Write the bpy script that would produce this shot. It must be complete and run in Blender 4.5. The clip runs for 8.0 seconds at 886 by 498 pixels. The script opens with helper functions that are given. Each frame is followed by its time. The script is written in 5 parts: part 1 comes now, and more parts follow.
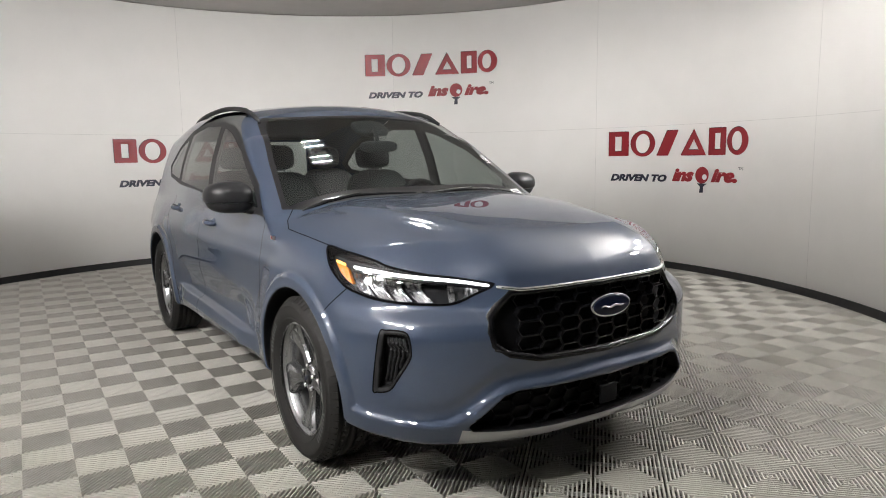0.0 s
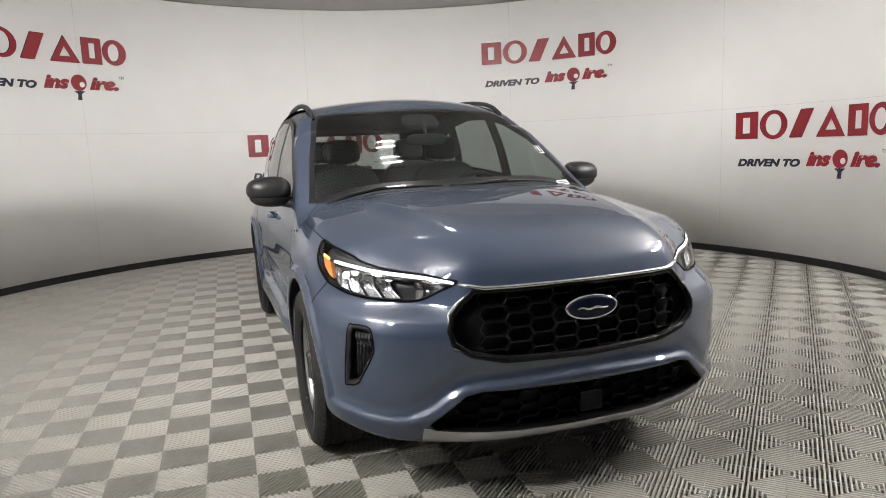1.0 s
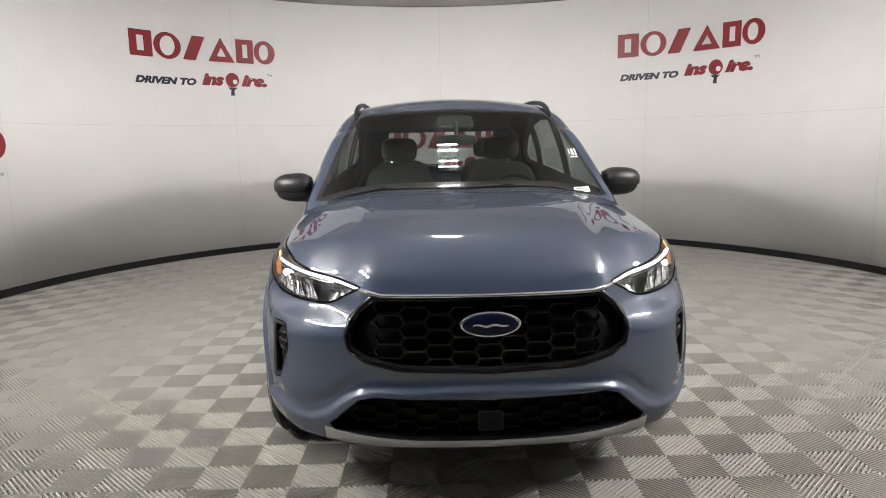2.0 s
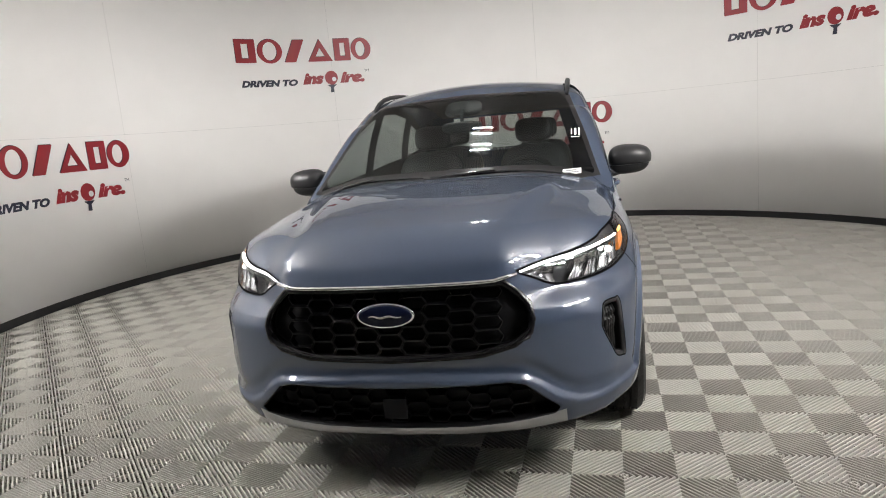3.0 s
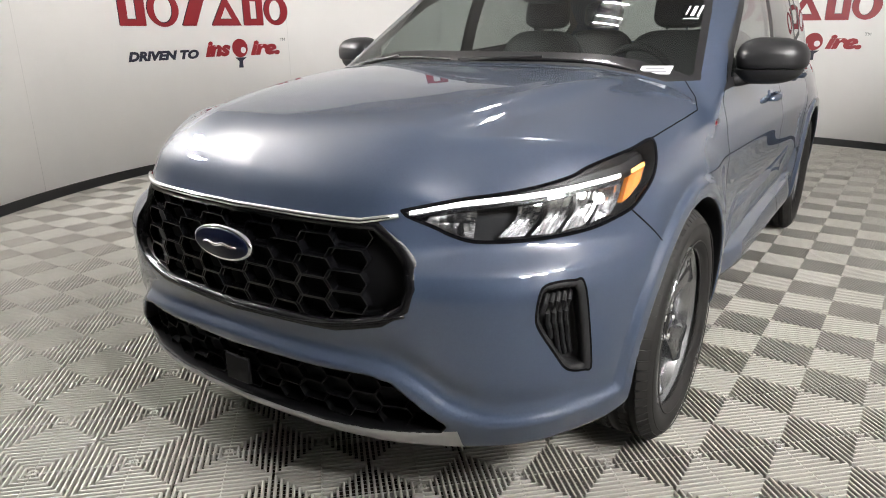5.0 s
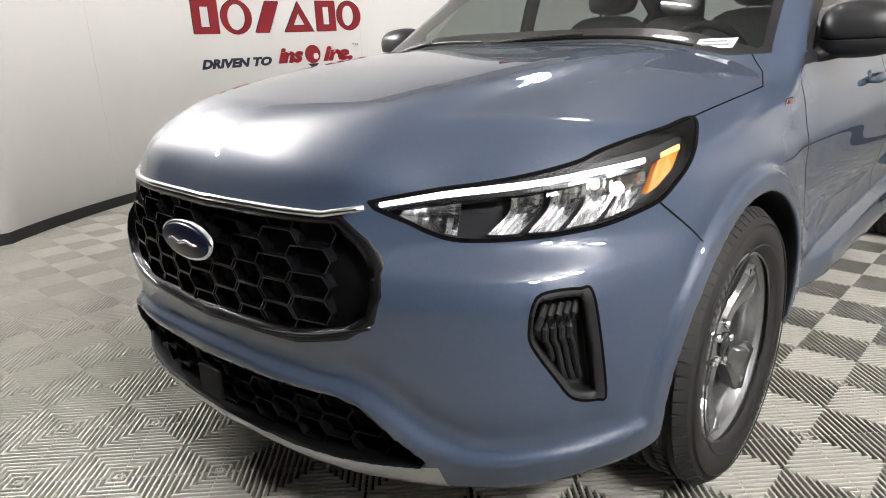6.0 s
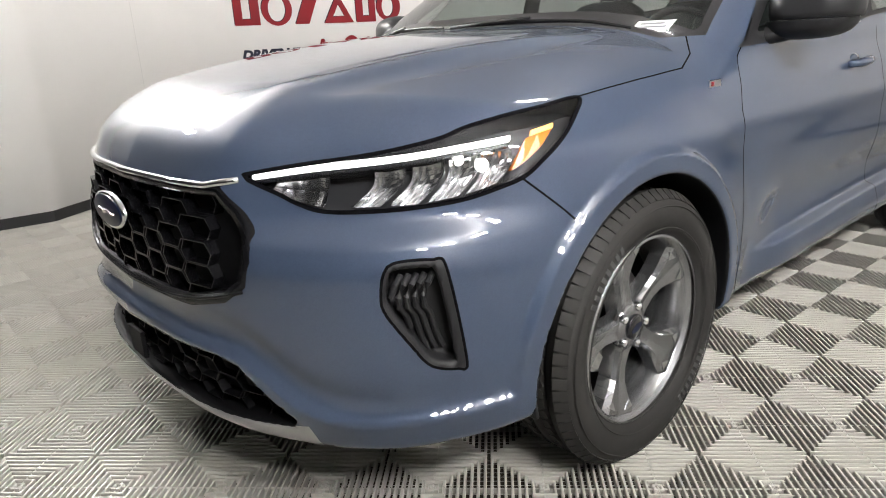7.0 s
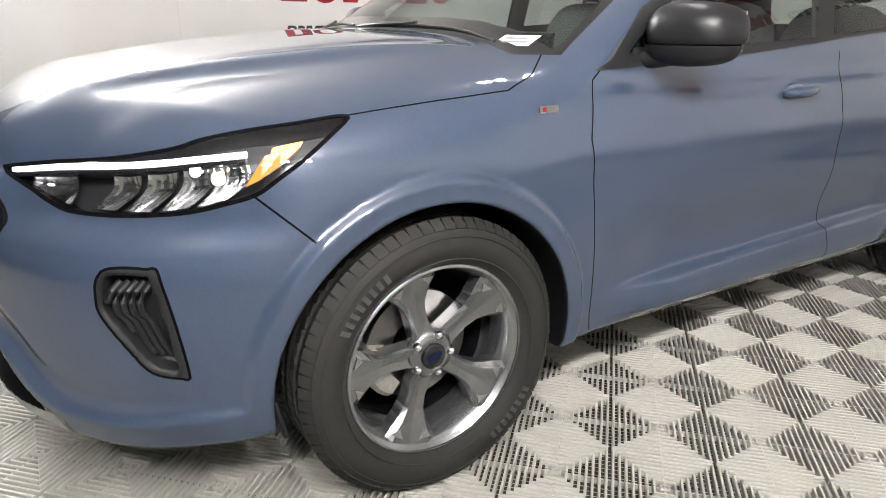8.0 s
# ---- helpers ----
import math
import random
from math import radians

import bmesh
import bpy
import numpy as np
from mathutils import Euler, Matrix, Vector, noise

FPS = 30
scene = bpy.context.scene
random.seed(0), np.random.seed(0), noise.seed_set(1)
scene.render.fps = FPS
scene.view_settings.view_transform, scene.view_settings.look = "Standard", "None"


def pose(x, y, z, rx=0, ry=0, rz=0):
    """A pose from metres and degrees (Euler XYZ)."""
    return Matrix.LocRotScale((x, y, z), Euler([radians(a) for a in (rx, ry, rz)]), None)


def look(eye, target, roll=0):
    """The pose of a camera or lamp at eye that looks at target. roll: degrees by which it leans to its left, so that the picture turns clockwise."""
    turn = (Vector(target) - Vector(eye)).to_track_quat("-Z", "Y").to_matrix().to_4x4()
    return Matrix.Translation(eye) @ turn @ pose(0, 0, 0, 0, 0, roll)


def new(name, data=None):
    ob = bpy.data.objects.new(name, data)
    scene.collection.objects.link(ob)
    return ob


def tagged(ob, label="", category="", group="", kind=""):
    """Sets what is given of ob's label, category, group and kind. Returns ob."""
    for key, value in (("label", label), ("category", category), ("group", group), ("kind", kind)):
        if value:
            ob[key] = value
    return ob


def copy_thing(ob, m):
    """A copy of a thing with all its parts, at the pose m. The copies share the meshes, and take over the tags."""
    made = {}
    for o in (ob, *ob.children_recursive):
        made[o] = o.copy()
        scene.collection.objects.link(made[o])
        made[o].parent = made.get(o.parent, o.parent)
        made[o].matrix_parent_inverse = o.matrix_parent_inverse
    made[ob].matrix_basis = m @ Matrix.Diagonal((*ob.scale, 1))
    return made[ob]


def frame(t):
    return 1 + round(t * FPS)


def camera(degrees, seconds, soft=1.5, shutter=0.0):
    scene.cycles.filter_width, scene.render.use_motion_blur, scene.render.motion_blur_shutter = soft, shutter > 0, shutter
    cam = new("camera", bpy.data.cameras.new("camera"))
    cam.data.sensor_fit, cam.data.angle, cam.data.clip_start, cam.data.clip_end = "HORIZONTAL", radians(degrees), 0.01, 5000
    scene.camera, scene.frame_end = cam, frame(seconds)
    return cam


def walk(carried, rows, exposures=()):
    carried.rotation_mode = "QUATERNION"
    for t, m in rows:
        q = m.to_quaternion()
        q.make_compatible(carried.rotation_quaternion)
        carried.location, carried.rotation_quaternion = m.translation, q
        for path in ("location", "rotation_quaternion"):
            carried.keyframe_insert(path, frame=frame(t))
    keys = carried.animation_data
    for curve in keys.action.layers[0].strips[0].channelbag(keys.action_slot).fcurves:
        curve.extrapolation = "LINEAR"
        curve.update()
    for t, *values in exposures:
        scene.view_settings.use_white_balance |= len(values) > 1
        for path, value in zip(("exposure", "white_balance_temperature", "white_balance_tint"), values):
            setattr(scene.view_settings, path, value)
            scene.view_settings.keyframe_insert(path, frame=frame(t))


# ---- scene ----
cam = camera(66.6, 8.0, soft=1.0)
PATH = [
    (0, (-1.923, -2.792, 1.327), (-0.874, -1.111, 1.052), -0.8),
    (0.5, (-1.656, -2.937, 1.343), (-0.789, -1.156, 1.07), -1.5),
    (1, (-1.237, -3.073, 1.339), (-0.641, -1.188, 1.038), -2.2),
    (1.5, (-0.742, -3.171, 1.351), (-0.429, -1.22, 1.041), -3.5),
    (1.7, (-0.52, -3.244, 1.372), (-0.325, -1.277, 1.063), -2.1),
    (2.8, (0.592, -3.229, 1.379), (0.205, -1.296, 1.043), -4.3),
    (3, (0.778, -3.173, 1.378), (0.302, -1.262, 1.032), -5.1),
    (3.5, (1.148, -2.952, 1.353), (0.497, -1.097, 0.982), -2.8),
    (4, (1.412, -2.69, 1.33), (0.477, -0.978, 0.888), -2.2),
    (4.5, (1.398, -2.34, 1.289), (0.37, -0.704, 0.772), -1.6),
    (4.7, (1.382, -2.178, 1.282), (0.361, -0.565, 0.684), -0.7),
    (5.8, (1.402, -1.659, 1.156), (0.096, -0.261, 0.573), -2.4),
    (6, (1.422, -1.626, 1.147), (0.109, -0.238, 0.558), -2.5),
    (6.5, (1.564, -1.524, 1.097), (0.211, -0.17, 0.517), -2.1),
    (7, (1.763, -1.381, 1.108), (0.305, -0.152, 0.507), -3.0),
    (7.5, (1.931, -1.14, 1.135), (0.47, 0.061, 0.482), -1.7),
    (8, (2.151, -0.74, 1.167), (0.537, 0.246, 0.515), 0.5),
]
walk(cam, [(t, look(eye, target, roll)) for t, eye, target, roll in PATH], [(0, -0.08), (1.5, 0.02), (3, 0.04), (4.5, 0.25), (6, 0.32), (6.5, 0.26), (7.2, 0.34), (8, 0.46)])

# ---------- world, light ----------
C0 = Vector((0.0, 2.1, 0.0))      # centre of the curved wall
WALL_R, WALL_H = 4.38, 3.22
world = bpy.data.worlds.new("world")
scene.world = world
world.use_nodes = True
world.node_tree.nodes["Background"].inputs[0].default_value = (0.6, 0.63, 0.7, 1)
world.node_tree.nodes["Background"].inputs[1].default_value = 0.02
scene.view_settings.exposure = 0.0


# ---------- materials ----------
def mat(name, color, rough=0.5, metal=0.0, coat=0.0, coat_rough=0.03, spec=0.5, grain=0.0, scale=40.0, bump=0.0, emit=None, rough_var=0.0):
    m = bpy.data.materials.new(name)
    m.use_nodes = True
    nt = m.node_tree
    b = nt.nodes["Principled BSDF"]
    b.inputs["Base Color"].default_value = (*color, 1)
    b.inputs["Roughness"].default_value = rough
    b.inputs["Metallic"].default_value = metal
    b.inputs["Coat Weight"].default_value = coat
    b.inputs["Coat Roughness"].default_value = coat_rough
    b.inputs["Specular IOR Level"].default_value = spec
    if emit:
        b.inputs["Emission Color"].default_value = (*emit[0], 1)
        b.inputs["Emission Strength"].default_value = emit[1]
    if grain or bump or rough_var:
        tc = nt.nodes.new("ShaderNodeTexCoord")
        n1 = nt.nodes.new("ShaderNodeTexNoise")
        n1.inputs["Scale"].default_value = scale
        n1.inputs["Detail"].default_value = 6
        n2 = nt.nodes.new("ShaderNodeTexNoise")
        n2.inputs["Scale"].default_value = scale * 0.08
        n2.inputs["Detail"].default_value = 3
        nt.links.new(tc.outputs["Object"], n1.inputs["Vector"])
        nt.links.new(tc.outputs["Object"], n2.inputs["Vector"])
        mix = nt.nodes.new("ShaderNodeMath")
        mix.operation = "ADD"
        nt.links.new(n1.outputs["Fac"], mix.inputs[0])
        nt.links.new(n2.outputs["Fac"], mix.inputs[1])
        if grain:
            rmp = nt.nodes.new("ShaderNodeMapRange")
            rmp.inputs["From Min"].default_value, rmp.inputs["From Max"].default_value = 0.7, 1.3
            rmp.inputs["To Min"].default_value, rmp.inputs["To Max"].default_value = 1 - grain, 1 + grain
            nt.links.new(mix.outputs[0], rmp.inputs["Value"])
            mul = nt.nodes.new("ShaderNodeVectorMath")
            mul.operation = "SCALE"
            mul.inputs[0].default_value = color
            nt.links.new(rmp.outputs[0], mul.inputs["Scale"])
            nt.links.new(mul.outputs[0], b.inputs["Base Color"])
        if rough_var:
            rr = nt.nodes.new("ShaderNodeMapRange")
            rr.inputs["From Min"].default_value, rr.inputs["From Max"].default_value = 0.7, 1.3
            rr.inputs["To Min"].default_value, rr.inputs["To Max"].default_value = rough - rough_var, rough + rough_var
            nt.links.new(mix.outputs[0], rr.inputs["Value"])
            nt.links.new(rr.outputs[0], b.inputs["Roughness"])
        if bump:
            bp = nt.nodes.new("ShaderNodeBump")
            bp.inputs["Strength"].default_value = 0.4
            bp.inputs["Distance"].default_value = bump
            nt.links.new(n1.outputs["Fac"], bp.inputs["Height"])
            nt.links.new(bp.outputs[0], b.inputs["Normal"])
    return m


PAINT = (0.039, 0.055, 0.091)


def paint_material():
    m = mat("blue_grey_paint", PAINT, 0.45, 0.1, 1.0, 0.006, spec=0.12)
    m.node_tree.nodes["Principled BSDF"].inputs["Coat IOR"].default_value = 1.75
    nt = m.node_tree
    b = nt.nodes["Principled BSDF"]
    tc = nt.nodes.new("ShaderNodeTexCoord")
    v = nt.nodes.new("ShaderNodeTexVoronoi")
    v.inputs["Scale"].default_value = 900
    nt.links.new(tc.outputs["Object"], v.inputs["Vector"])
    rmp = nt.nodes.new("ShaderNodeMapRange")
    rmp.inputs["To Min"].default_value, rmp.inputs["To Max"].default_value = 0.86, 1.14
    nt.links.new(v.outputs["Color"], rmp.inputs["Value"])
    mul = nt.nodes.new("ShaderNodeVectorMath")
    mul.operation = "SCALE"
    mul.inputs[0].default_value = PAINT
    nt.links.new(rmp.outputs[0], mul.inputs["Scale"])
    nt.links.new(mul.outputs[0], b.inputs["Base Color"])
    return m


def glass_material(name, tint, rough=0.0):
    m = bpy.data.materials.new(name)
    m.use_nodes = True
    nt = m.node_tree
    nt.nodes.remove(nt.nodes["Principled BSDF"])
    out = nt.nodes["Material Output"]
    tr = nt.nodes.new("ShaderNodeBsdfTransparent")
    tr.inputs[0].default_value = (*tint, 1)
    gl = nt.nodes.new("ShaderNodeBsdfGlossy")
    gl.inputs["Roughness"].default_value = rough
    lw = nt.nodes.new("ShaderNodeLayerWeight")
    pw = nt.nodes.new("ShaderNodeMath")
    pw.operation = "POWER"
    pw.inputs[1].default_value = 5.0
    ma = nt.nodes.new("ShaderNodeMath")
    ma.operation = "MULTIPLY_ADD"
    ma.inputs[1].default_value, ma.inputs[2].default_value = 0.95, 0.05
    nt.links.new(lw.outputs["Facing"], pw.inputs[0])
    nt.links.new(pw.outputs[0], ma.inputs[0])
    mx = nt.nodes.new("ShaderNodeMixShader")
    nt.links.new(ma.outputs[0], mx.inputs[0])
    nt.links.new(tr.outputs[0], mx.inputs[1])
    nt.links.new(gl.outputs[0], mx.inputs[2])
    nt.links.new(mx.outputs[0], out.inputs[0])
    return m


M_WALL = mat("matt_white_wall", (0.89, 0.875, 0.855), 0.7, grain=0.02, scale=3.0, bump=0.0006)
M_CEIL = mat("grey_ceiling", (0.47, 0.455, 0.44), 0.9, grain=0.04, scale=6.0)
M_BASE = mat("black_rubber_skirting", (0.012, 0.012, 0.013), 0.45)
M_TILE = mat("grey_plastic_tile", (0.405, 0.392, 0.353), 0.42, grain=0.07, scale=25.0, rough_var=0.1)
M_SUB = mat("dark_subfloor", (0.035, 0.029, 0.018), 0.9, grain=0.2, scale=20.0)
M_JOINT = mat("grey_joint", (0.66, 0.65, 0.635), 0.8)
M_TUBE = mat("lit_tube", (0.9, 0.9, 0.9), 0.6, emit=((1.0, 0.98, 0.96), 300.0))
M_FLOOD = mat("lit_diffuser", (0.9, 0.9, 0.9), 0.6, emit=((1.0, 0.98, 0.965), 385.0))
M_DARKW = mat("dark_unseen_wall", (0.06, 0.06, 0.063), 0.85, grain=0.15, scale=4.0)
M_HOUS = mat("grey_lamp_housing", (0.12, 0.12, 0.12), 0.6)
M_LAMPF = mat("white_lamp_frame", (0.8, 0.8, 0.8), 0.5)
M_RED = mat("red_vinyl", (0.27, 0.012, 0.02), 0.4)
M_NAVY = mat("dark_navy_vinyl", (0.018, 0.02, 0.04), 0.4)
M_PAINT = paint_material()
M_BLK = mat("black_textured_plastic", (0.012, 0.012, 0.013), 0.5, spec=0.32, grain=0.15, scale=120.0, bump=0.0004)
M_GBLK = mat("gloss_black", (0.008, 0.008, 0.01), 0.12, coat=0.6)
M_FRAME = mat("satin_black_frame", (0.006, 0.006, 0.007), 0.24, spec=0.3)
M_GRL = mat("black_grille_plastic", (0.005, 0.005, 0.006), 0.13, spec=0.5)
M_GRL2 = mat("matt_black_grille", (0.004, 0.004, 0.005), 0.6, spec=0.2)
M_GAP = mat("panel_gap", (0.003, 0.003, 0.004), 0.9, spec=0.05)
M_CHROME = mat("chrome", (0.85, 0.86, 0.88), 0.06, 1.0)
M_SILVER = mat("satin_silver_trim", (0.42, 0.42, 0.42), 0.36, 0.7)
M_SPOKE = mat("dark_machined_alloy", (0.3, 0.303, 0.31), 0.26, 0.9, grain=0.05, scale=60.0)
M_RIM = mat("machined_grey_alloy", (0.38, 0.385, 0.395), 0.26, 0.9, grain=0.05, scale=60.0)
M_RIMD = mat("dark_grey_alloy", (0.06, 0.062, 0.066), 0.38, 0.5)
M_TYRE = mat("tyre_rubber", (0.0165, 0.0155, 0.0145), 0.72, spec=0.35, grain=0.15, scale=50.0, bump=0.0005)
M_DISC = mat("brushed_steel_disc", (0.26, 0.25, 0.24), 0.35, 1.0, grain=0.1, scale=80.0)
M_GLASS = glass_material("clear_glass", (0.53, 0.575, 0.56))
M_GLASSD = glass_material("tinted_glass", (0.50, 0.53, 0.51))
M_BUCK = mat("dark_lamp_housing", (0.03, 0.03, 0.032), 0.3, coat=0.3)
M_LENS = glass_material("lamp_lens", (0.93, 0.94, 0.95))
M_DRL = mat("daytime_lamp", (0.9, 0.9, 0.9), 0.4, emit=((1.0, 0.98, 0.95), 6.0))
M_BEAM = mat("lamp_projector", (0.9, 0.9, 0.9), 0.3, emit=((1.0, 0.97, 0.92), 8.0))
M_AMBER = mat("amber_reflector", (0.75, 0.22, 0.02), 0.25, coat=0.8)
M_AMBERL = mat("amber_lamp", (0.9, 0.4, 0.08), 0.3, emit=((1.0, 0.5, 0.12), 2.2))
M_REFL = mat("lamp_reflector", (0.6, 0.6, 0.61), 0.2, 1.0)
M_BLUE = mat("dark_blue_enamel", (0.003, 0.006, 0.024), 0.35, coat=0.25, spec=0.2)
M_SEAT = mat("black_leather", (0.007, 0.007, 0.008), 0.6, grain=0.15, scale=60.0, bump=0.0006)
M_DASH = mat("dark_grey_dashboard", (0.025, 0.026, 0.028), 0.55, grain=0.1, scale=80.0)
M_LINER = mat("dark_grey_lining", (0.075, 0.075, 0.073), 0.9, grain=0.05, scale=40.0)
M_PAPER = mat("white_paper", (0.85, 0.85, 0.84), 0.6)
M_INK = mat("grey_ink", (0.2, 0.2, 0.22), 0.6)


# ---------- mesh helpers ----------
def finish(name, mesh, material, parent=None, label="", smooth=False):
    mesh.materials.append(material)
    if smooth:
        mesh.polygons.foreach_set("use_smooth", [True] * len(mesh.polygons))
    ob = new(name, mesh)
    if parent is not None:
        ob.parent = parent
    if label:
        ob["label"] = label
    return ob


def part(name, bm, material, parent=None, label="", smooth=False):
    mesh = bpy.data.meshes.new(name)
    bm.to_mesh(mesh)
    bm.free()
    return finish(name, mesh, material, parent, label, smooth)


def arrays(name, verts, faces, material, parent=None, label="", smooth=False, normals=None):
    mesh = bpy.data.meshes.new(name)
    mesh.from_pydata([tuple(v) for v in verts], [], [tuple(f) for f in faces])
    mesh.update()
    ob = finish(name, mesh, material, parent, label, smooth)
    if normals is not None:
        mesh.normals_split_custom_set_from_vertices([tuple(n) for n in normals])
    return ob


def box(bm, size, m=None, bevel=0.0, seg=2):
    r = bmesh.ops.create_cube(bm, size=1.0)
    bmesh.ops.scale(bm, vec=size, verts=r["verts"])
    if bevel:
        es = list({e for v in r["verts"] for e in v.link_edges})
        out = bmesh.ops.bevel(bm, geom=es, offset=bevel, segments=seg, profile=0.5, affect="EDGES")
        vs = list({v for f in out["faces"] for v in f.verts} | {v for v in r["verts"] if v.is_valid})
    else:
        vs = r["verts"]
    if m is not None:
        bmesh.ops.transform(bm, matrix=m, verts=[v for v in vs if v.is_valid])
    return vs


def tube(bm, pts, r, sides=8, closed=False, flat=1.0):
    pts = [Vector(p) for p in pts]
    n = len(pts)
    rings = []
    for i, p in enumerate(pts):
        a = pts[(i - 1) % n] if closed or i else p
        b = pts[(i + 1) % n] if closed or i < n - 1 else p
        t = (b - a).normalized()
        up = Vector((0, 0, 1)) if abs(t.z) < 0.95 else Vector((0, 1, 0))
        u = t.cross(up).normalized()
        w = u.cross(t).normalized()
        rr = r[i] if isinstance(r, (list, tuple)) else r
        rings.append([bm.verts.new(p + u * math.cos(2 * math.pi * k / sides) * rr + w * math.sin(2 * math.pi * k / sides) * rr * flat) for k in range(sides)])
    for i in range(n if closed else n - 1):
        for k in range(sides):
            bm.faces.new((rings[i][k], rings[i][(k + 1) % sides], rings[(i + 1) % n][(k + 1) % sides], rings[(i + 1) % n][k]))
    if not closed:
        bm.faces.new(rings[0][::-1])
        bm.faces.new(rings[-1])


def lathe(bm, prof, seg=64, m=None, closed=False):
    """Turn a profile of (radius, along) round the local X axis."""
    rings = [[bm.verts.new((a, r * math.cos(2 * math.pi * k / seg), r * math.sin(2 * math.pi * k / seg))) for k in range(seg)] for r, a in prof]
    idx = range(len(rings)) if closed else range(len(rings) - 1)
    for i in idx:
        j = (i + 1) % len(rings)
        for k in range(seg):
            bm.faces.new((rings[i][k], rings[i][(k + 1) % seg], rings[j][(k + 1) % seg], rings[j][k]))
    vs = [v for r in rings for v in r]
    if m is not None:
        bmesh.ops.transform(bm, matrix=m, verts=vs)
    return vs


def interp(xs, ys, v):
    """Smooth monotone curve through a few knots."""
    xs, ys = np.asarray(xs, float), np.asarray(ys, float)
    h = np.diff(xs)
    d = np.diff(ys) / h
    t = np.zeros(len(xs))
    t[1:-1] = np.where(d[:-1] * d[1:] > 0, 2 * d[:-1] * d[1:] / (d[:-1] + d[1:] + 1e-12), 0)
    t[0], t[-1] = d[0], d[-1]
    v = np.clip(np.asarray(v, float), xs[0], xs[-1])
    i = np.clip(np.searchsorted(xs, v) - 1, 0, len(h) - 1)
    s = (v - xs[i]) / h[i]
    return ((1 + 2 * s) * (1 - s) ** 2 * ys[i] + s * (1 - s) ** 2 * h[i] * t[i] + s * s * (3 - 2 * s) * ys[i + 1] + s * s * (s - 1) * h[i] * t[i + 1])


# ---------- room ----------
def on_wall(theta, z, off=0.0):
    a = radians(theta)
    return Vector((C0.x + (WALL_R - off) * math.sin(a), C0.y + (WALL_R - off) * math.cos(a), z))


def wall_line():
    """The wall's plan: an arc round the car with short straight ends."""
    pts = []
    end = 126
    for i in range(0, 2 * end + 1, 2):
        p = on_wall(-end + i, 0)
        pts.append((p.x, p.y))
    return [(-3.66, -1.75)] + pts + [(3.66, -1.75)]


def strip_wall(name, line, z0, z1, thick, material, kind_label, category):
    bm = bmesh.new()
    n = len(line)
    inn, out = [], []
    for i, (x, y) in enumerate(line):
        a, b = line[max(i - 1, 0)], line[min(i + 1, n - 1)]
        t = Vector((b[0] - a[0], b[1] - a[1], 0)).normalized()
        o = Vector((-t.y, t.x, 0)) * thick
        inn.append((bm.verts.new((x, y, z0)), bm.verts.new((x, y, z1))))
        out.append((bm.verts.new((x + o.x, y + o.y, z0)), bm.verts.new((x + o.x, y + o.y, z1))))
    for i in range(n - 1):
        bm.faces.new((inn[i][0], inn[i][1], inn[i + 1][1], inn[i + 1][0]))
        bm.faces.new((out[i][0], out[i + 1][0], out[i + 1][1], out[i][1]))
        bm.faces.new((inn[i][1], out[i][1], out[i + 1][1], inn[i + 1][1]))
        bm.faces.new((inn[i][0], inn[i + 1][0], out[i + 1][0], out[i][0]))
    for i in (0, n - 1):
        bm.faces.new((inn[i][0], out[i][0], out[i][1], inn[i][1]))
    bmesh.ops.recalc_face_normals(bm, faces=bm.faces)
    ob = part(name, bm, material)
    return tagged(ob, kind_label, category, kind="structure")


LINE = wall_line()
wall = strip_wall("wall_curved", LINE, 0.0, WALL_H, 0.12, M_WALL, "smooth matt white curved wall around the car", "wall")
for poly in wall.data.polygons:
    poly.use_smooth = abs(poly.normal.z) < 0.5
base = strip_wall("baseboard", [(x * 0.9975, (y - 2.1) * 0.9975 + 2.1) for x, y in LINE], 0.0, 0.075, 0.0105, M_BASE, "thin black rubber skirting along the white wall", "baseboard")
# unseen dark sides, added to keep bounced light off the car's front
for nm, x in (("wall_left", -3.73), ("wall_right", 3.73)):
    bm = bmesh.new()
    box(bm, (0.12, 3.22, 4.2), pose(x, -3.38, 2.1))
    tagged(part(nm, bm, M_DARKW), "unseen dark grey side panel, added to cut light on the car's front", "wall", kind="structure")
# unseen dark back, added so that the car's nose reflects something dark
bm = bmesh.new()
box(bm, (9.4, 0.12, 4.2), pose(0, -5.06, 2.1))
tagged(part("wall_back", bm, M_DARKW), "unseen dark grey back panel, added for dark reflections in the car's front", "wall", kind="structure")
bm = bmesh.new()
box(bm, (14, 17, 0.1), pose(0, 0.5, WALL_H + 0.06 + 0.0))
tagged(part("ceiling", bm, M_CEIL), "plain mid-grey flat ceiling above the wall", "ceiling", kind="structure")


# joints between the wall's panels
def wall_joint(pts):
    bm = bmesh.new()
    for (t0, z0), (t1, z1) in zip(pts[:-1], pts[1:]):
        d = 0.0015
        if z0 != z1:
            q = [on_wall(t0 - 0.02, z0, d), on_wall(t0 + 0.02, z0, d), on_wall(t0 + 0.02, z1, d), on_wall(t0 - 0.02, z1, d)]
        else:
            q = [on_wall(t0, z0 - 0.0015, d), on_wall(t1, z0 - 0.0015, d), on_wall(t1, z0 + 0.0015, d), on_wall(t0, z0 + 0.0015, d)]
        bm.faces.new([bm.verts.new(p) for p in q])
    return part("panel_joint", bm, M_JOINT, wall)


for k in range(-3, 4):
    wall_joint([(-1 + 37 * k, 0.08), (-1 + 37 * k, WALL_H - 0.01)])
wall_joint([(t, 1.63) for t in range(-120, 121, 2)])


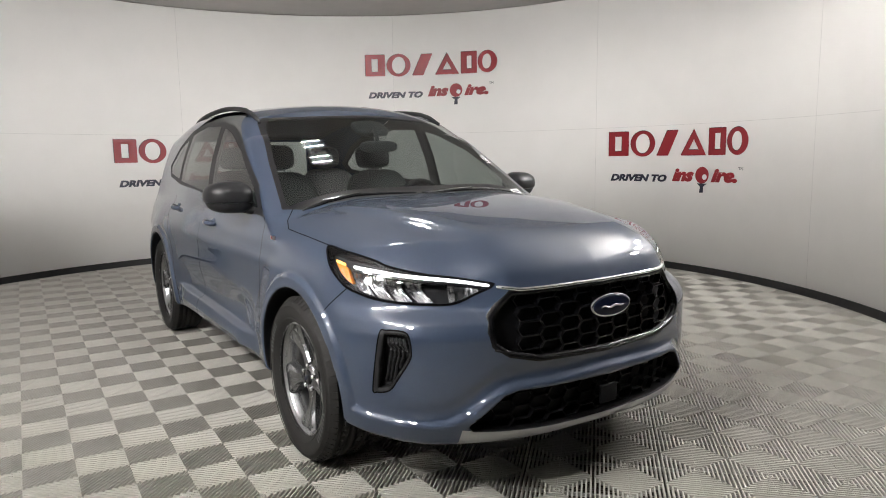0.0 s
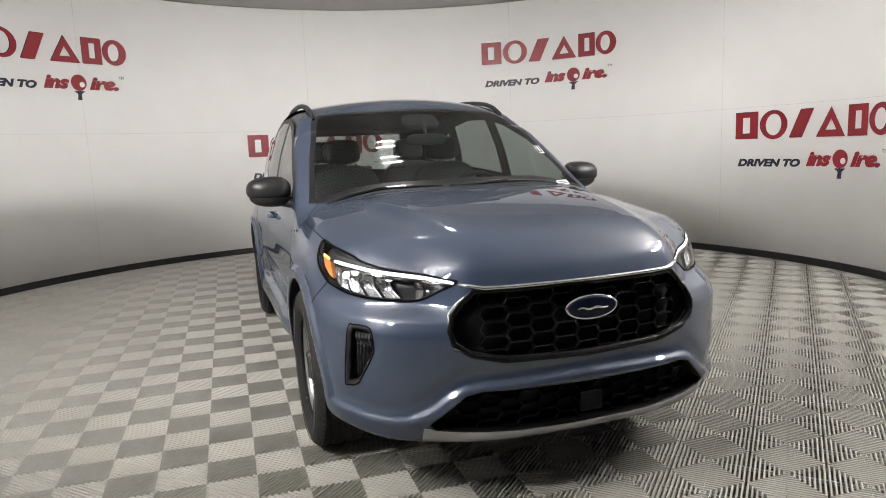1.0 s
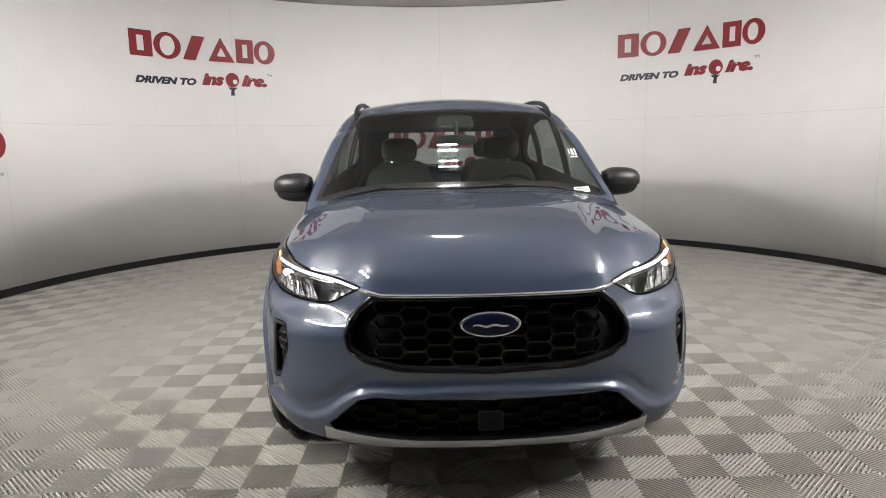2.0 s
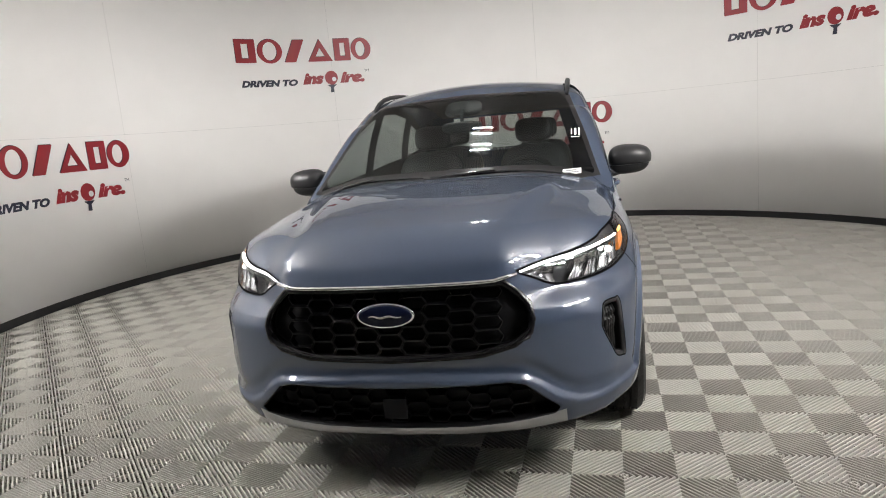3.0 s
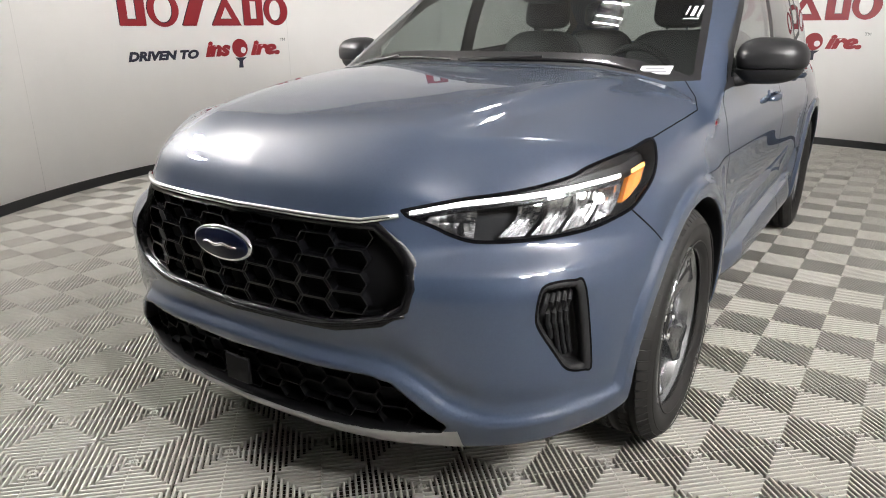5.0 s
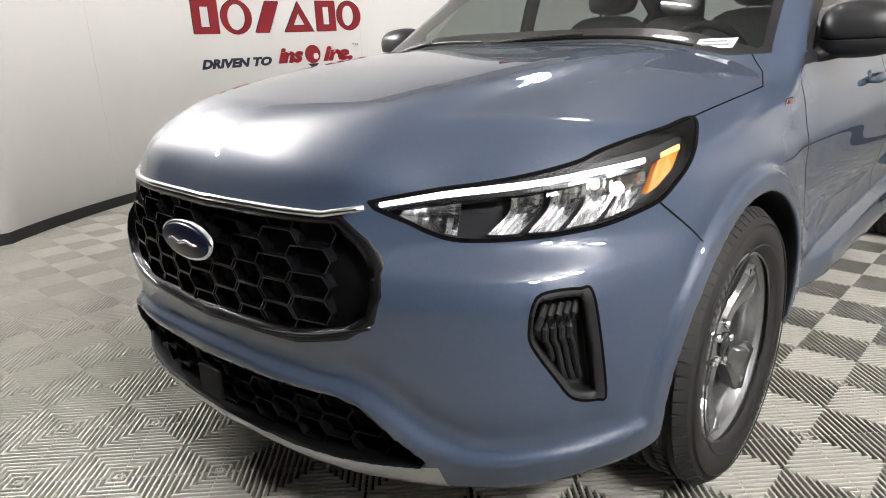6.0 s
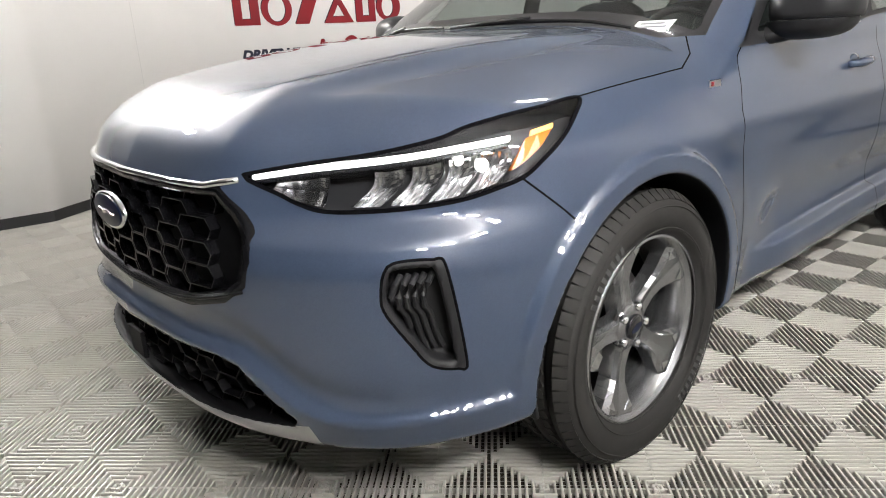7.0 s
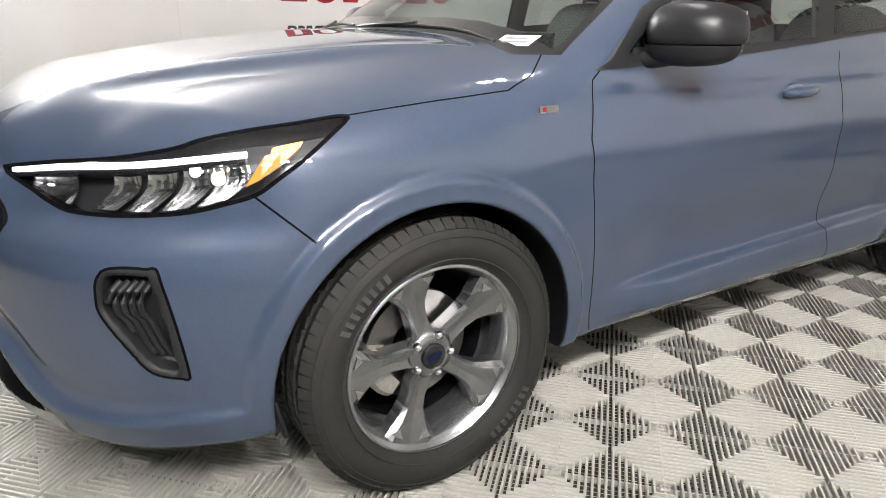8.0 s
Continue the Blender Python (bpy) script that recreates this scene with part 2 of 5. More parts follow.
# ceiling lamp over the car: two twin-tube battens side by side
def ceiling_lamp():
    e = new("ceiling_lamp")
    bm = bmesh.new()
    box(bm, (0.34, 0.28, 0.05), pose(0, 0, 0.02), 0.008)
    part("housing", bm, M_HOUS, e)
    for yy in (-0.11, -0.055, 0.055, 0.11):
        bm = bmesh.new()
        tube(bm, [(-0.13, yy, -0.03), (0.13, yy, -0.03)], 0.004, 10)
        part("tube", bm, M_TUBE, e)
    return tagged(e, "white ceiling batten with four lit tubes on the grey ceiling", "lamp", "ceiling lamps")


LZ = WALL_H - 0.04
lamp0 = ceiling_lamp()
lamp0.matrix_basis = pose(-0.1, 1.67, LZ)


# flood lamps on the wings, facing the car
def flood_lamp():
    e = new("flood_lamp")
    bm = bmesh.new()
    box(bm, (0.36, 0.08, 0.28), None, 0.02)
    part("housing", bm, M_LAMPF, e)
    bm = bmesh.new()
    box(bm, (0.30, 0.02, 0.22), pose(0, -0.045, 0), 0.008)
    part("diffuser", bm, M_FLOOD, e)
    bm = bmesh.new()
    box(bm, (0.06, 0.3, 0.06), pose(0, 0.18, 0.1), 0.01)
    part("bracket", bm, M_LAMPF, e)
    return tagged(e, "white rectangular flood lamp on the wall, lit", "lamp", "flood lamps")


flood0 = flood_lamp()
FLOODS = [(s * x, y, 2.75, -s * a, -6) for s in (-1, 1) for x, y, a in ((3.33, -1.65, 46), (3.3, -1.0, 52), (3.26, -0.35, 58))]
for i, (x, y, z, yaw, tilt) in enumerate(FLOODS):
    m = pose(x, y, z, 0, 0, 180 - yaw) @ pose(0, 0, 0, tilt, 0, 0)
    if i:
        copy_thing(flood0, m)
    else:
        flood0.matrix_basis = m


# ---------- wall signs: red shapes, a dark slogan, a bat ----------
def text_mesh(body_text, size, shear=0.0, weight=0.0):
    cu = bpy.data.curves.new("text", "FONT")
    cu.body, cu.size, cu.shear, cu.offset = body_text, size, shear, weight
    cu.extrude, cu.resolution_u = 0.0, 3
    ob = bpy.data.objects.new("text", cu)
    scene.collection.objects.link(ob)
    me = bpy.data.meshes.new_from_object(ob.evaluated_get(bpy.context.evaluated_depsgraph_get()))
    bpy.data.objects.remove(ob)
    return me


def fit_to(me, x0, x1, z0, z1):
    co = np.array([v.co[:] for v in me.vertices])
    lo, hi = co.min(0), co.max(0)
    u = x0 + (co[:, 0] - lo[0]) / (hi[0] - lo[0]) * (x1 - x0)
    w = z0 + (co[:, 1] - lo[1]) / (hi[1] - lo[1]) * (z1 - z0)
    return u, w, [tuple(p.vertices) for p in me.polygons]


def slab(outer, hole=()):
    """A flat plate in the sign's plane, with an optional hole of as many corners."""
    if not hole:
        return list(outer), [tuple(range(len(outer)))]
    n = len(outer)
    return list(outer) + list(hole), [(i, (i + 1) % n, n + (i + 1) % n, n + i) for i in range(n)]


def ellipse(cx, cz, rx, rz, n=28):
    return [(cx + rx * math.cos(2 * math.pi * k / n), cz + rz * math.sin(2 * math.pi * k / n)) for k in range(n)]


def rect(x0, z0, x1, z1, n=7):
    a = [(x0 + (x1 - x0) * k / n, z0) for k in range(n)] + [(x1, z0 + (z1 - z0) * k / n) for k in range(n)]
    return a + [(x1 - (x1 - x0) * k / n, z1) for k in range(n)] + [(x0, z1 - (z1 - z0) * k / n) for k in range(n)]


def bend(theta, z0, pts, off):
    return [on_wall(theta + math.degrees(u / WALL_R), z0 + w, off) for u, w in pts]


def sign(theta, z0):
    """theta: the sign's left end; z0: foot of the red shapes. 1.82 wide."""
    e = new("wall_sign")
    e.location = on_wall(theta + 12, z0)
    shapes = [
        slab(rect(0.0, 0.0, 0.27, 0.285), rect(0.085, 0.055, 0.175, 0.23)),
        slab(ellipse(0.46, 0.14, 0.165, 0.15), ellipse(0.46, 0.14, 0.095, 0.115)),
        slab([(0.65, 0.0), (0.78, 0.28), (0.93, 0.28), (0.80, 0.0)]),
        slab([(0.97, 0.0), (1.135, 0.285), (1.30, 0.0)], [(1.07, 0.06), (1.135, 0.175), (1.20, 0.06)]),
        slab(rect(1.33, 0.0, 1.55, 0.285), rect(1.41, 0.06, 1.48, 0.23)),
        slab(ellipse(1.70, 0.1425, 0.135, 0.1425), ellipse(1.69, 0.1425, 0.065, 0.10)),
    ]
    for pts, fc in shapes:
        edge = [(x - 0.006, z + 0.006) for x, z in pts]
        arrays("red_shape", [p - e.location for p in bend(theta, z0, pts, 0.006)], fc, M_RED, e)
        arrays("shape_shadow", [p - e.location for p in bend(theta, z0, edge, 0.003)], fc, M_NAVY, e)
    for txt, x0, x1, a, b, sh, wt, m in (("DRIVEN TO", 0.03, 0.79, -0.30, -0.215, 0.25, 0.012, M_NAVY), ("ins", 0.86, 1.15, -0.29, -0.145, 0.3, 0.012, M_RED), ("ire.", 1.37, 1.71, -0.29, -0.145, 0.3, 0.012, M_RED), ("TM", 1.72, 1.78, -0.155, -0.125, 0.0, 0.0, M_NAVY)):
        u, w, fc = fit_to(text_mesh(txt, 0.2, sh, wt), x0, x1, a, b)
        arrays("slogan_text", [p - e.location for p in bend(theta, z0, list(zip(u, w)), 0.004)], fc, m, e)
    pts, fc = slab(ellipse(1.255, -0.215, 0.088, 0.09))
    arrays("bat_blade", [p - e.location for p in bend(theta, z0, pts, 0.004)], fc, M_RED, e)
    pts, fc = slab(ellipse(1.29, -0.235, 0.03, 0.03))
    arrays("ball", [p - e.location for p in bend(theta, z0, pts, 0.007)], fc, M_PAPER, e)
    pts, fc = slab([(1.19, -0.305), (1.32, -0.305), (1.275, -0.34), (1.275, -0.405), (1.225, -0.405), (1.235, -0.34)])
    arrays("bat_handle", [p - e.location for p in bend(theta, z0, pts, 0.004)], fc, M_NAVY, e)
    return tagged(e, "red emblem with dark slogan and table-tennis bat on white wall", "sign", "wall signs")


for theta, z0 in ((-98.8, 1.29), (-54.7, 2.41), (-12.0, 1.29), (31.0, 2.42), (75.4, 1.29)):
    sign(theta, z0)


# ---------- car body as one smooth field, cut into panels ----------
def smax(a, b, k):
    h = np.maximum(k - np.abs(a - b), 0.0) / k
    return np.maximum(a, b) + h * h * k * 0.25


def smin(a, b, k):
    return -smax(-a, -b, k)


def sstep(a, b, v):
    s = np.clip((v - a) / (b - a), 0, 1)
    return s * s * (3 - 2 * s)


def poly_sdf(poly, u, v, rnd=0.0):
    """Signed distance to a closed polygon; negative inside."""
    u, v = np.asarray(u, float), np.asarray(v, float)
    d = np.full(np.broadcast(u, v).shape, 1e9)
    s = np.ones(d.shape)
    n = len(poly)
    for i in range(n):
        ax, ay = poly[i]
        bx, by = poly[i - 1]
        ex, ey = bx - ax, by - ay
        wx, wy = u - ax, v - ay
        t = np.clip((wx * ex + wy * ey) / (ex * ex + ey * ey + 1e-12), 0, 1)
        d = np.minimum(d, (wx - ex * t) ** 2 + (wy - ey * t) ** 2)
        c1, c2, c3 = v >= ay, v < by, ex * wy > ey * wx
        s = np.where((c1 & c2 & c3) | (~c1 & ~c2 & ~c3), -s, s)
    return s * np.sqrt(d) - rnd


def spline(knots, n=12):
    """A closed smooth outline through a few knots."""
    k = [Vector((*p, 0)) for p in knots]
    out = []
    m = len(k)
    for i in range(m):
        p0, p1, p2, p3 = k[i - 1], k[i], k[(i + 1) % m], k[(i + 2) % m]
        for j in range(n):
            t = j / n
            q = 0.5 * ((2 * p1) + (p2 - p0) * t + (2 * p0 - 5 * p1 + 4 * p2 - p3) * t * t + (3 * p1 - p0 - 3 * p2 + p3) * t ** 3)
            out.append((q.x, q.y))
    return out


AX_F, AX_R, AZ, ARCH = 0.0, 2.78, 0.36, 0.408
# plan of the lower body, front at -y
PL_Y = (-0.945, -0.93, -0.895, -0.83, -0.735, -0.62, -0.47, -0.3, -0.1, 0.25, 0.6, 1.4, 2.2, 2.8, 3.2, 3.45, 3.6, 3.69, 3.73)
PL_X = (0.0, 0.255, 0.435, 0.595, 0.73, 0.818, 0.878, 0.908, 0.918, 0.922, 0.915, 0.918, 0.93, 0.937, 0.915, 0.865, 0.76, 0.55, 0.0)


def plan_table():
    """Distance to the plan outline on a fine grid, for quick look-up."""
    t = np.linspace(0, len(PL_Y) - 1, 400)
    k = np.arange(len(PL_Y))
    py, px = interp(k, PL_Y, t), interp(k, PL_X, t)
    py, px = np.asarray(py), np.asarray(px)
    gx, gy = np.arange(-0.05, 1.16, 0.01), np.arange(-1.2, 3.95, 0.01)
    X, Y = np.meshgrid(gx, gy, indexing="ij")
    poly = list(zip(px, py)) + [(-0.5, 3.73), (-0.5, -0.945)]
    return gx, gy, poly_sdf(poly[::2] + [(-0.5, 3.73), (-0.5, -0.945)], X, Y)


PLAN_X, PLAN_Y, PLAN_D = plan_table()


def plan(x, y):
    fx = np.clip((x - PLAN_X[0]) / 0.01, 0, len(PLAN_X) - 1.001)
    fy = np.clip((y - PLAN_Y[0]) / 0.01, 0, len(PLAN_Y) - 1.001)
    i, j = fx.astype(int), fy.astype(int)
    a, b = fx - i, fy - j
    D = PLAN_D
    return D[i, j] * (1 - a) * (1 - b) + D[i + 1, j] * a * (1 - b) + D[i, j + 1] * (1 - a) * b + D[i + 1, j + 1] * a * b


def hood_top(x, y):
    z = interp((-0.95, -0.88, -0.78, -0.5, -0.2, 0.1, 0.35, 0.8, 2.5, 3.7), (0.845, 0.92, 0.966, 1.025, 1.066, 1.102, 1.118, 1.115, 1.125, 1.12), y)
    z = z - 0.085 * (x / 0.8) ** 4
    fade = sstep(-0.93, -0.75, y) * (1 - sstep(0.1, 0.4, y))
    z = z + (0.028 - 0.012 * sstep(-0.3, 0.2, y)) * (1 - sstep(0.33 + 0.12 * sstep(-0.8, 0.1, y), 0.50 + 0.12 * sstep(-0.8, 0.1, y), x)) * fade
    return z + 0.007 * np.exp(-((x - 0.535 - 0.2 * y) / 0.035) ** 2) * sstep(-0.75, -0.5, y) * (1 - sstep(0.1, 0.4, y))


GRILLE = [(0.0, 0.828), (0.42, 0.828), (0.47, 0.785), (0.508, 0.74), (0.52, 0.69), (0.508, 0.64), (0.45, 0.60), (0.33, 0.572), (0.0, 0.562)]
GRILLE = GRILLE + [(-x, z) for x, z in GRILLE[1:-1][::-1]]
LOWER = [(0.0, 0.462), (0.42, 0.466), (0.475, 0.452), (0.59, 0.345), (0.575, 0.322), (0.24, 0.308), (0.0, 0.308)]
LOWER = LOWER + [(-x, z) for x, z in LOWER[1:-1][::-1]]
# lamps and side vents are drawn on the diagonal s = (x + y) / sqrt 2
LAMP = spline([(-0.245, 0.857), (-0.121, 0.873), (-0.053, 0.880), (0.055, 0.894), (0.163, 0.914), (0.21, 0.93), (0.295, 0.947), (0.375, 0.957), (0.462, 0.966), (0.448, 0.935), (0.411, 0.892), (0.368, 0.856), (0.33, 0.828), (0.275, 0.811), (0.2, 0.794), (0.1, 0.785), (0.0, 0.781), (-0.085, 0.782), (-0.135, 0.797), (-0.175, 0.818), (-0.24, 0.848)], 4)
VENT = [(0.05, 0.675), (0.072, 0.691), (0.14, 0.690), (0.165, 0.67), (0.195, 0.474), (0.183, 0.457), (0.13, 0.472), (0.093, 0.522), (0.047, 0.595), (0.042, 0.631)]
VENT = spline(VENT, 4)
R2 = math.sqrt(0.5)


def body(x, y, z, detail=True):
    x = np.abs(x)
    wf = 1 - sstep(-0.75, -0.25, y)
    off_f = interp((0.12, 0.22, 0.30, 0.38, 0.66, 0.715, 0.775, 0.84, 0.9, 1.0, 1.1), (0.16, 0.07, 0.03, 0.005, 0.0, 0.02, 0.085, 0.105, 0.15, 0.3, 0.5), z)
    mid = 1 - sstep(0.40, 0.60, x)
    off_g = interp((0.12, 0.22, 0.30, 0.38, 0.70, 0.80, 0.86, 0.92, 1.0, 1.1), (0.16, 0.07, 0.02, 0.0, 0.0, 0.03, 0.055, 0.085, 0.18, 0.45), z)
    off_f = off_f * (1 - mid) + off_g * mid
    off_s = interp((0.2, 0.3, 0.45, 0.6, 0.75, 0.85, 0.95, 1.05, 1.15), (0.06, 0.022, 0.006, 0.0, 0.004, 0.012, 0.03, 0.07, 0.13), z)
    # door hollow and its lower crease
    dm = sstep(0.55, 0.85, y) * (1 - sstep(2.0, 2.3, y))
    off_s = off_s + dm * 0.028 * np.exp(-((z - 0.52) / 0.10) ** 2) - dm * 0.012 * np.exp(-((z - 0.37) / 0.05) ** 2)
    zd = 0.428 + 0.022 * (y - 0.73)
    off_s = off_s - dm * 0.034 * (1 - sstep(zd - 0.011, zd + 0.011, z)) * sstep(0.3, 0.34, z)
    off_s = off_s - 0.008 * np.exp(-((z - 0.83) / 0.05) ** 2) * sstep(-0.3, 0.2, y)
    off = off_f * wf + off_s * (1 - wf)
    # flares round the wheels
    rf, rr = np.hypot(y - AX_F, z - AZ), np.hypot(y - AX_R, z - AZ)
    ra = np.minimum(rf, rr)
    flare = 1 - sstep(0.455, 0.478, ra)
    off = off - (0.017 * flare + 0.012 * (1 - sstep(0.47, 0.62, ra))) * sstep(0.15, 0.3, z)
    # lip below a crease that runs round the bumper
    zc = interp((0.0, 0.38, 0.46, 0.525, 0.61, 0.685, 0.75, 0.82, 0.91), (0.508, 0.495, 0.487, 0.456, 0.389, 0.358, 0.354, 0.358, 0.376), x)
    off = off - 0.016 * (1 - sstep(zc - 0.017, zc + 0.012, z)) * (1 - sstep(-0.34, -0.2, y)) * (1 - flare) + 0.009 * np.exp(-((z - zc - 0.035) / 0.035) ** 2) * wf
    f = plan(x, y) + off
    f = smax(f, z - hood_top(x, y), 0.07)
    bot = interp((-0.95, -0.68, -0.46, -0.2, 0.5, 3.0, 3.7), (0.262, 0.254, 0.275, 0.30, 0.285, 0.275, 0.40), y)
    f = smax(f, bot - z, 0.03)
    # cabin
    yc = y - 0.24 * (x / 0.78) ** 2 * (1 - sstep(1.0, 2.2, y)) + 0.10 * (x / 0.7) ** 2 * sstep(2.6, 3.2, y)
    pf = (0.22 + (z - 1.09) * 1.78 - yc) * 0.49        # windscreen plane
    roof = z - interp((0.9, 1.13, 1.45, 1.9, 2.45, 2.97, 3.27), (1.53, 1.608, 1.663, 1.682, 1.668, 1.612, 1.56), yc) + 0.05 * (x / 0.6) ** 2
    back = (yc - (3.34 - (z - 1.50) * 0.62)) * 0.85
    c = smax(smax(pf, roof, 0.05), back, 0.06)
    xc = interp((0.9, 1.05, 1.1, 1.3, 1.52, 1.7), (0.878, 0.864, 0.853, 0.808, 0.73, 0.655), z) * (1 - 0.07 * sstep(2.0, 3.3, y))
    c = smax(c, (x - xc) * 0.95, 0.06)
    c = np.maximum(c, 0.9 - z)
    f = smin(f, c, 0.035)
    # wheel wells
    well = np.maximum(ra - ARCH, 0.55 - x)
    f = smax(f, -well, 0.012)
    if detail:
        front = y + 0.3
        g = poly_sdf(GRILLE, x, z) + 0.016
        f = smax(f, np.minimum(np.minimum(-g, f + 0.05), -front), 0.012)
        g = poly_sdf(LOWER, x, z)
        f = smax(f, np.minimum(np.minimum(-g, f + 0.07), -front), 0.012)
        s = (x + y) * R2
        g = np.maximum(poly_sdf(VENT, s + 0.007, z) + 0.013, 0.5 - x)
        f = smax(f, np.minimum(np.minimum(-g, f + 0.04), -front), 0.01)
    return f


def grad(f, p, h=0.004):
    g = np.empty_like(p)
    for a in range(3):
        e = np.zeros(3)
        e[a] = h
        g[:, a] = (f(*(p + e).T) - f(*(p - e).T)) / (2 * h)
    return g


def unit(v):
    return v / np.maximum(np.linalg.norm(v, axis=1, keepdims=True), 1e-9)


def nets(f, lo, hi, h):
    """A smooth mesh of the surface f = 0: a vertex per crossed cell."""
    axes = [np.arange(lo[a], hi[a] + h, h) for a in range(3)]
    n = [len(a) for a in axes]
    F = np.empty(n)
    for j0 in range(0, n[1], 60):
        ys = axes[1][j0:j0 + 60]
        X, Y, Z = np.meshgrid(axes[0], ys, axes[2], indexing="ij")
        F[:, j0:j0 + 60, :] = f(X.ravel(), Y.ravel(), Z.ravel()).reshape(X.shape)
    S = F < 0
    cnt = np.zeros([k - 1 for k in n], int)
    for dx in (0, 1):
        for dy in (0, 1):
            for dz in (0, 1):
                cnt += S[dx:n[0] - 1 + dx, dy:n[1] - 1 + dy, dz:n[2] - 1 + dz]
    act = (cnt > 0) & (cnt < 8)
    idx = -np.ones(act.shape, int)
    cells = np.argwhere(act)
    idx[tuple(cells.T)] = np.arange(len(cells))
    acc, num = np.zeros((len(cells), 3)), np.zeros(len(cells))
    corners = [(a, b, c) for a in (0, 1) for b in (0, 1) for c in (0, 1)]
    for ca in corners:
        for ax in range(3):
            if ca[ax]:
                continue
            cb = list(ca)
            cb[ax] = 1
            A, B = F[tuple((cells + ca).T)], F[tuple((cells + cb).T)]
            k = (A < 0) != (B < 0)
            t = np.where(k, A / np.where(k, A - B, 1), 0)
            p = np.array(ca) + np.outer(t, np.array(cb) - ca)
            acc[k] += p[k]
            num += k
    V = np.array(lo) + (cells + acc / num[:, None]) * h
    quads = []
    for ax in range(3):
        b, c = (ax + 1) % 3, (ax + 2) % 3
        sl0, sl1 = [slice(None)] * 3, [slice(None)] * 3
        sl0[ax], sl1[ax] = slice(0, -1), slice(1, None)
        e = np.argwhere(S[tuple(sl0)] != S[tuple(sl1)])
        ok = (e[:, b] > 0) & (e[:, c] > 0) & (e[:, b] < n[b] - 1) & (e[:, c] < n[c] - 1)
        e = e[ok]
        ins = S[tuple(e.T)]
        ob, oc = np.zeros(3, int), np.zeros(3, int)
        ob[b], oc[c] = 1, 1
        q = np.stack([idx[tuple((e - ob - oc).T)], idx[tuple((e - oc).T)], idx[tuple(e.T)], idx[tuple((e - ob).T)]], 1)
        q[~ins] = q[~ins][:, ::-1]
        quads.append(q)
    Q = np.concatenate(quads)
    Q = Q[(Q >= 0).all(1)]
    for _ in range(3):
        g = grad(f, V)
        val = f(*V.T)
        V = V - np.clip(val / np.maximum((g * g).sum(1), 0.05), -h / 2, h / 2)[:, None] * g
    return V, np.concatenate([Q[:, [0, 1, 2]], Q[:, [0, 2, 3]]])


class Skin:
    """Triangles on the body, which can be cut along g = 0."""

    def __init__(self, V, T):
        self.V, self.T = V, T

    def cut(self, g):
        V, T = self.V, self.T
        val = g(*V.T)
        val = np.where(np.abs(val) < 1e-5, 1e-5, val)
        s = val[T] < 0
        k = s.sum(1)
        inn, out = [T[k == 3]], [T[k == 0]]
        newv, segs, base_n = [], [], len(V)
        keys = {}

        def mid(a, b):
            key = (a, b) if a < b else (b, a)
            if key not in keys:
                t = val[a] / (val[a] - val[b])
                keys[key] = base_n + len(newv)
                newv.append(V[a] + (V[b] - V[a]) * t)
            return keys[key]

        mi, mo = [], []
        for tri, ss in zip(T[(k == 1) | (k == 2)], s[(k == 1) | (k == 2)]):
            lone = ss.sum() == 1
            i = int(np.argmax(ss == lone))
            a, b, c = tri[i], tri[(i + 1) % 3], tri[(i + 2) % 3]
            p, q = mid(a, b), mid(a, c)
            (mi if lone else mo).append((a, p, q))
            (mo if lone else mi).extend([(p, b, c), (p, c, q)])
            segs.append((p, q))
        V2 = np.concatenate([V, np.array(newv)]) if newv else V
        asarr = lambda l: np.array(l, int).reshape(-1, 3)
        pts = [(V2[a], V2[b]) for a, b in segs]
        return Skin(V2, np.concatenate([*inn, asarr(mi)])), Skin(V2, np.concatenate([*out, asarr(mo)])), pts

    def packed(self):
        used, inv = np.unique(self.T, return_inverse=True)
        return self.V[used], inv.reshape(-1, 3)


def skin_part(name, skin, material, parent, label="", sides="joined", f=body, push=0.0):
    """One mesh of both halves, or one for each side."""
    V, T = skin.packed()
    N = unit(grad(f, V))
    V = V + N * push
    M = np.array([-1, 1, 1])
    if sides == "joined":
        n = len(V)
        return [arrays(name, np.concatenate([V, V * M]), np.concatenate([T, T[:, ::-1] + n]), material, parent, label, True, np.concatenate([N, N * M]))]
    return [arrays(name, V, T, material, parent, label, True, N), arrays(name, V * M, T[:, ::-1], material, parent, label, True, N * M)]


SEAMS = []


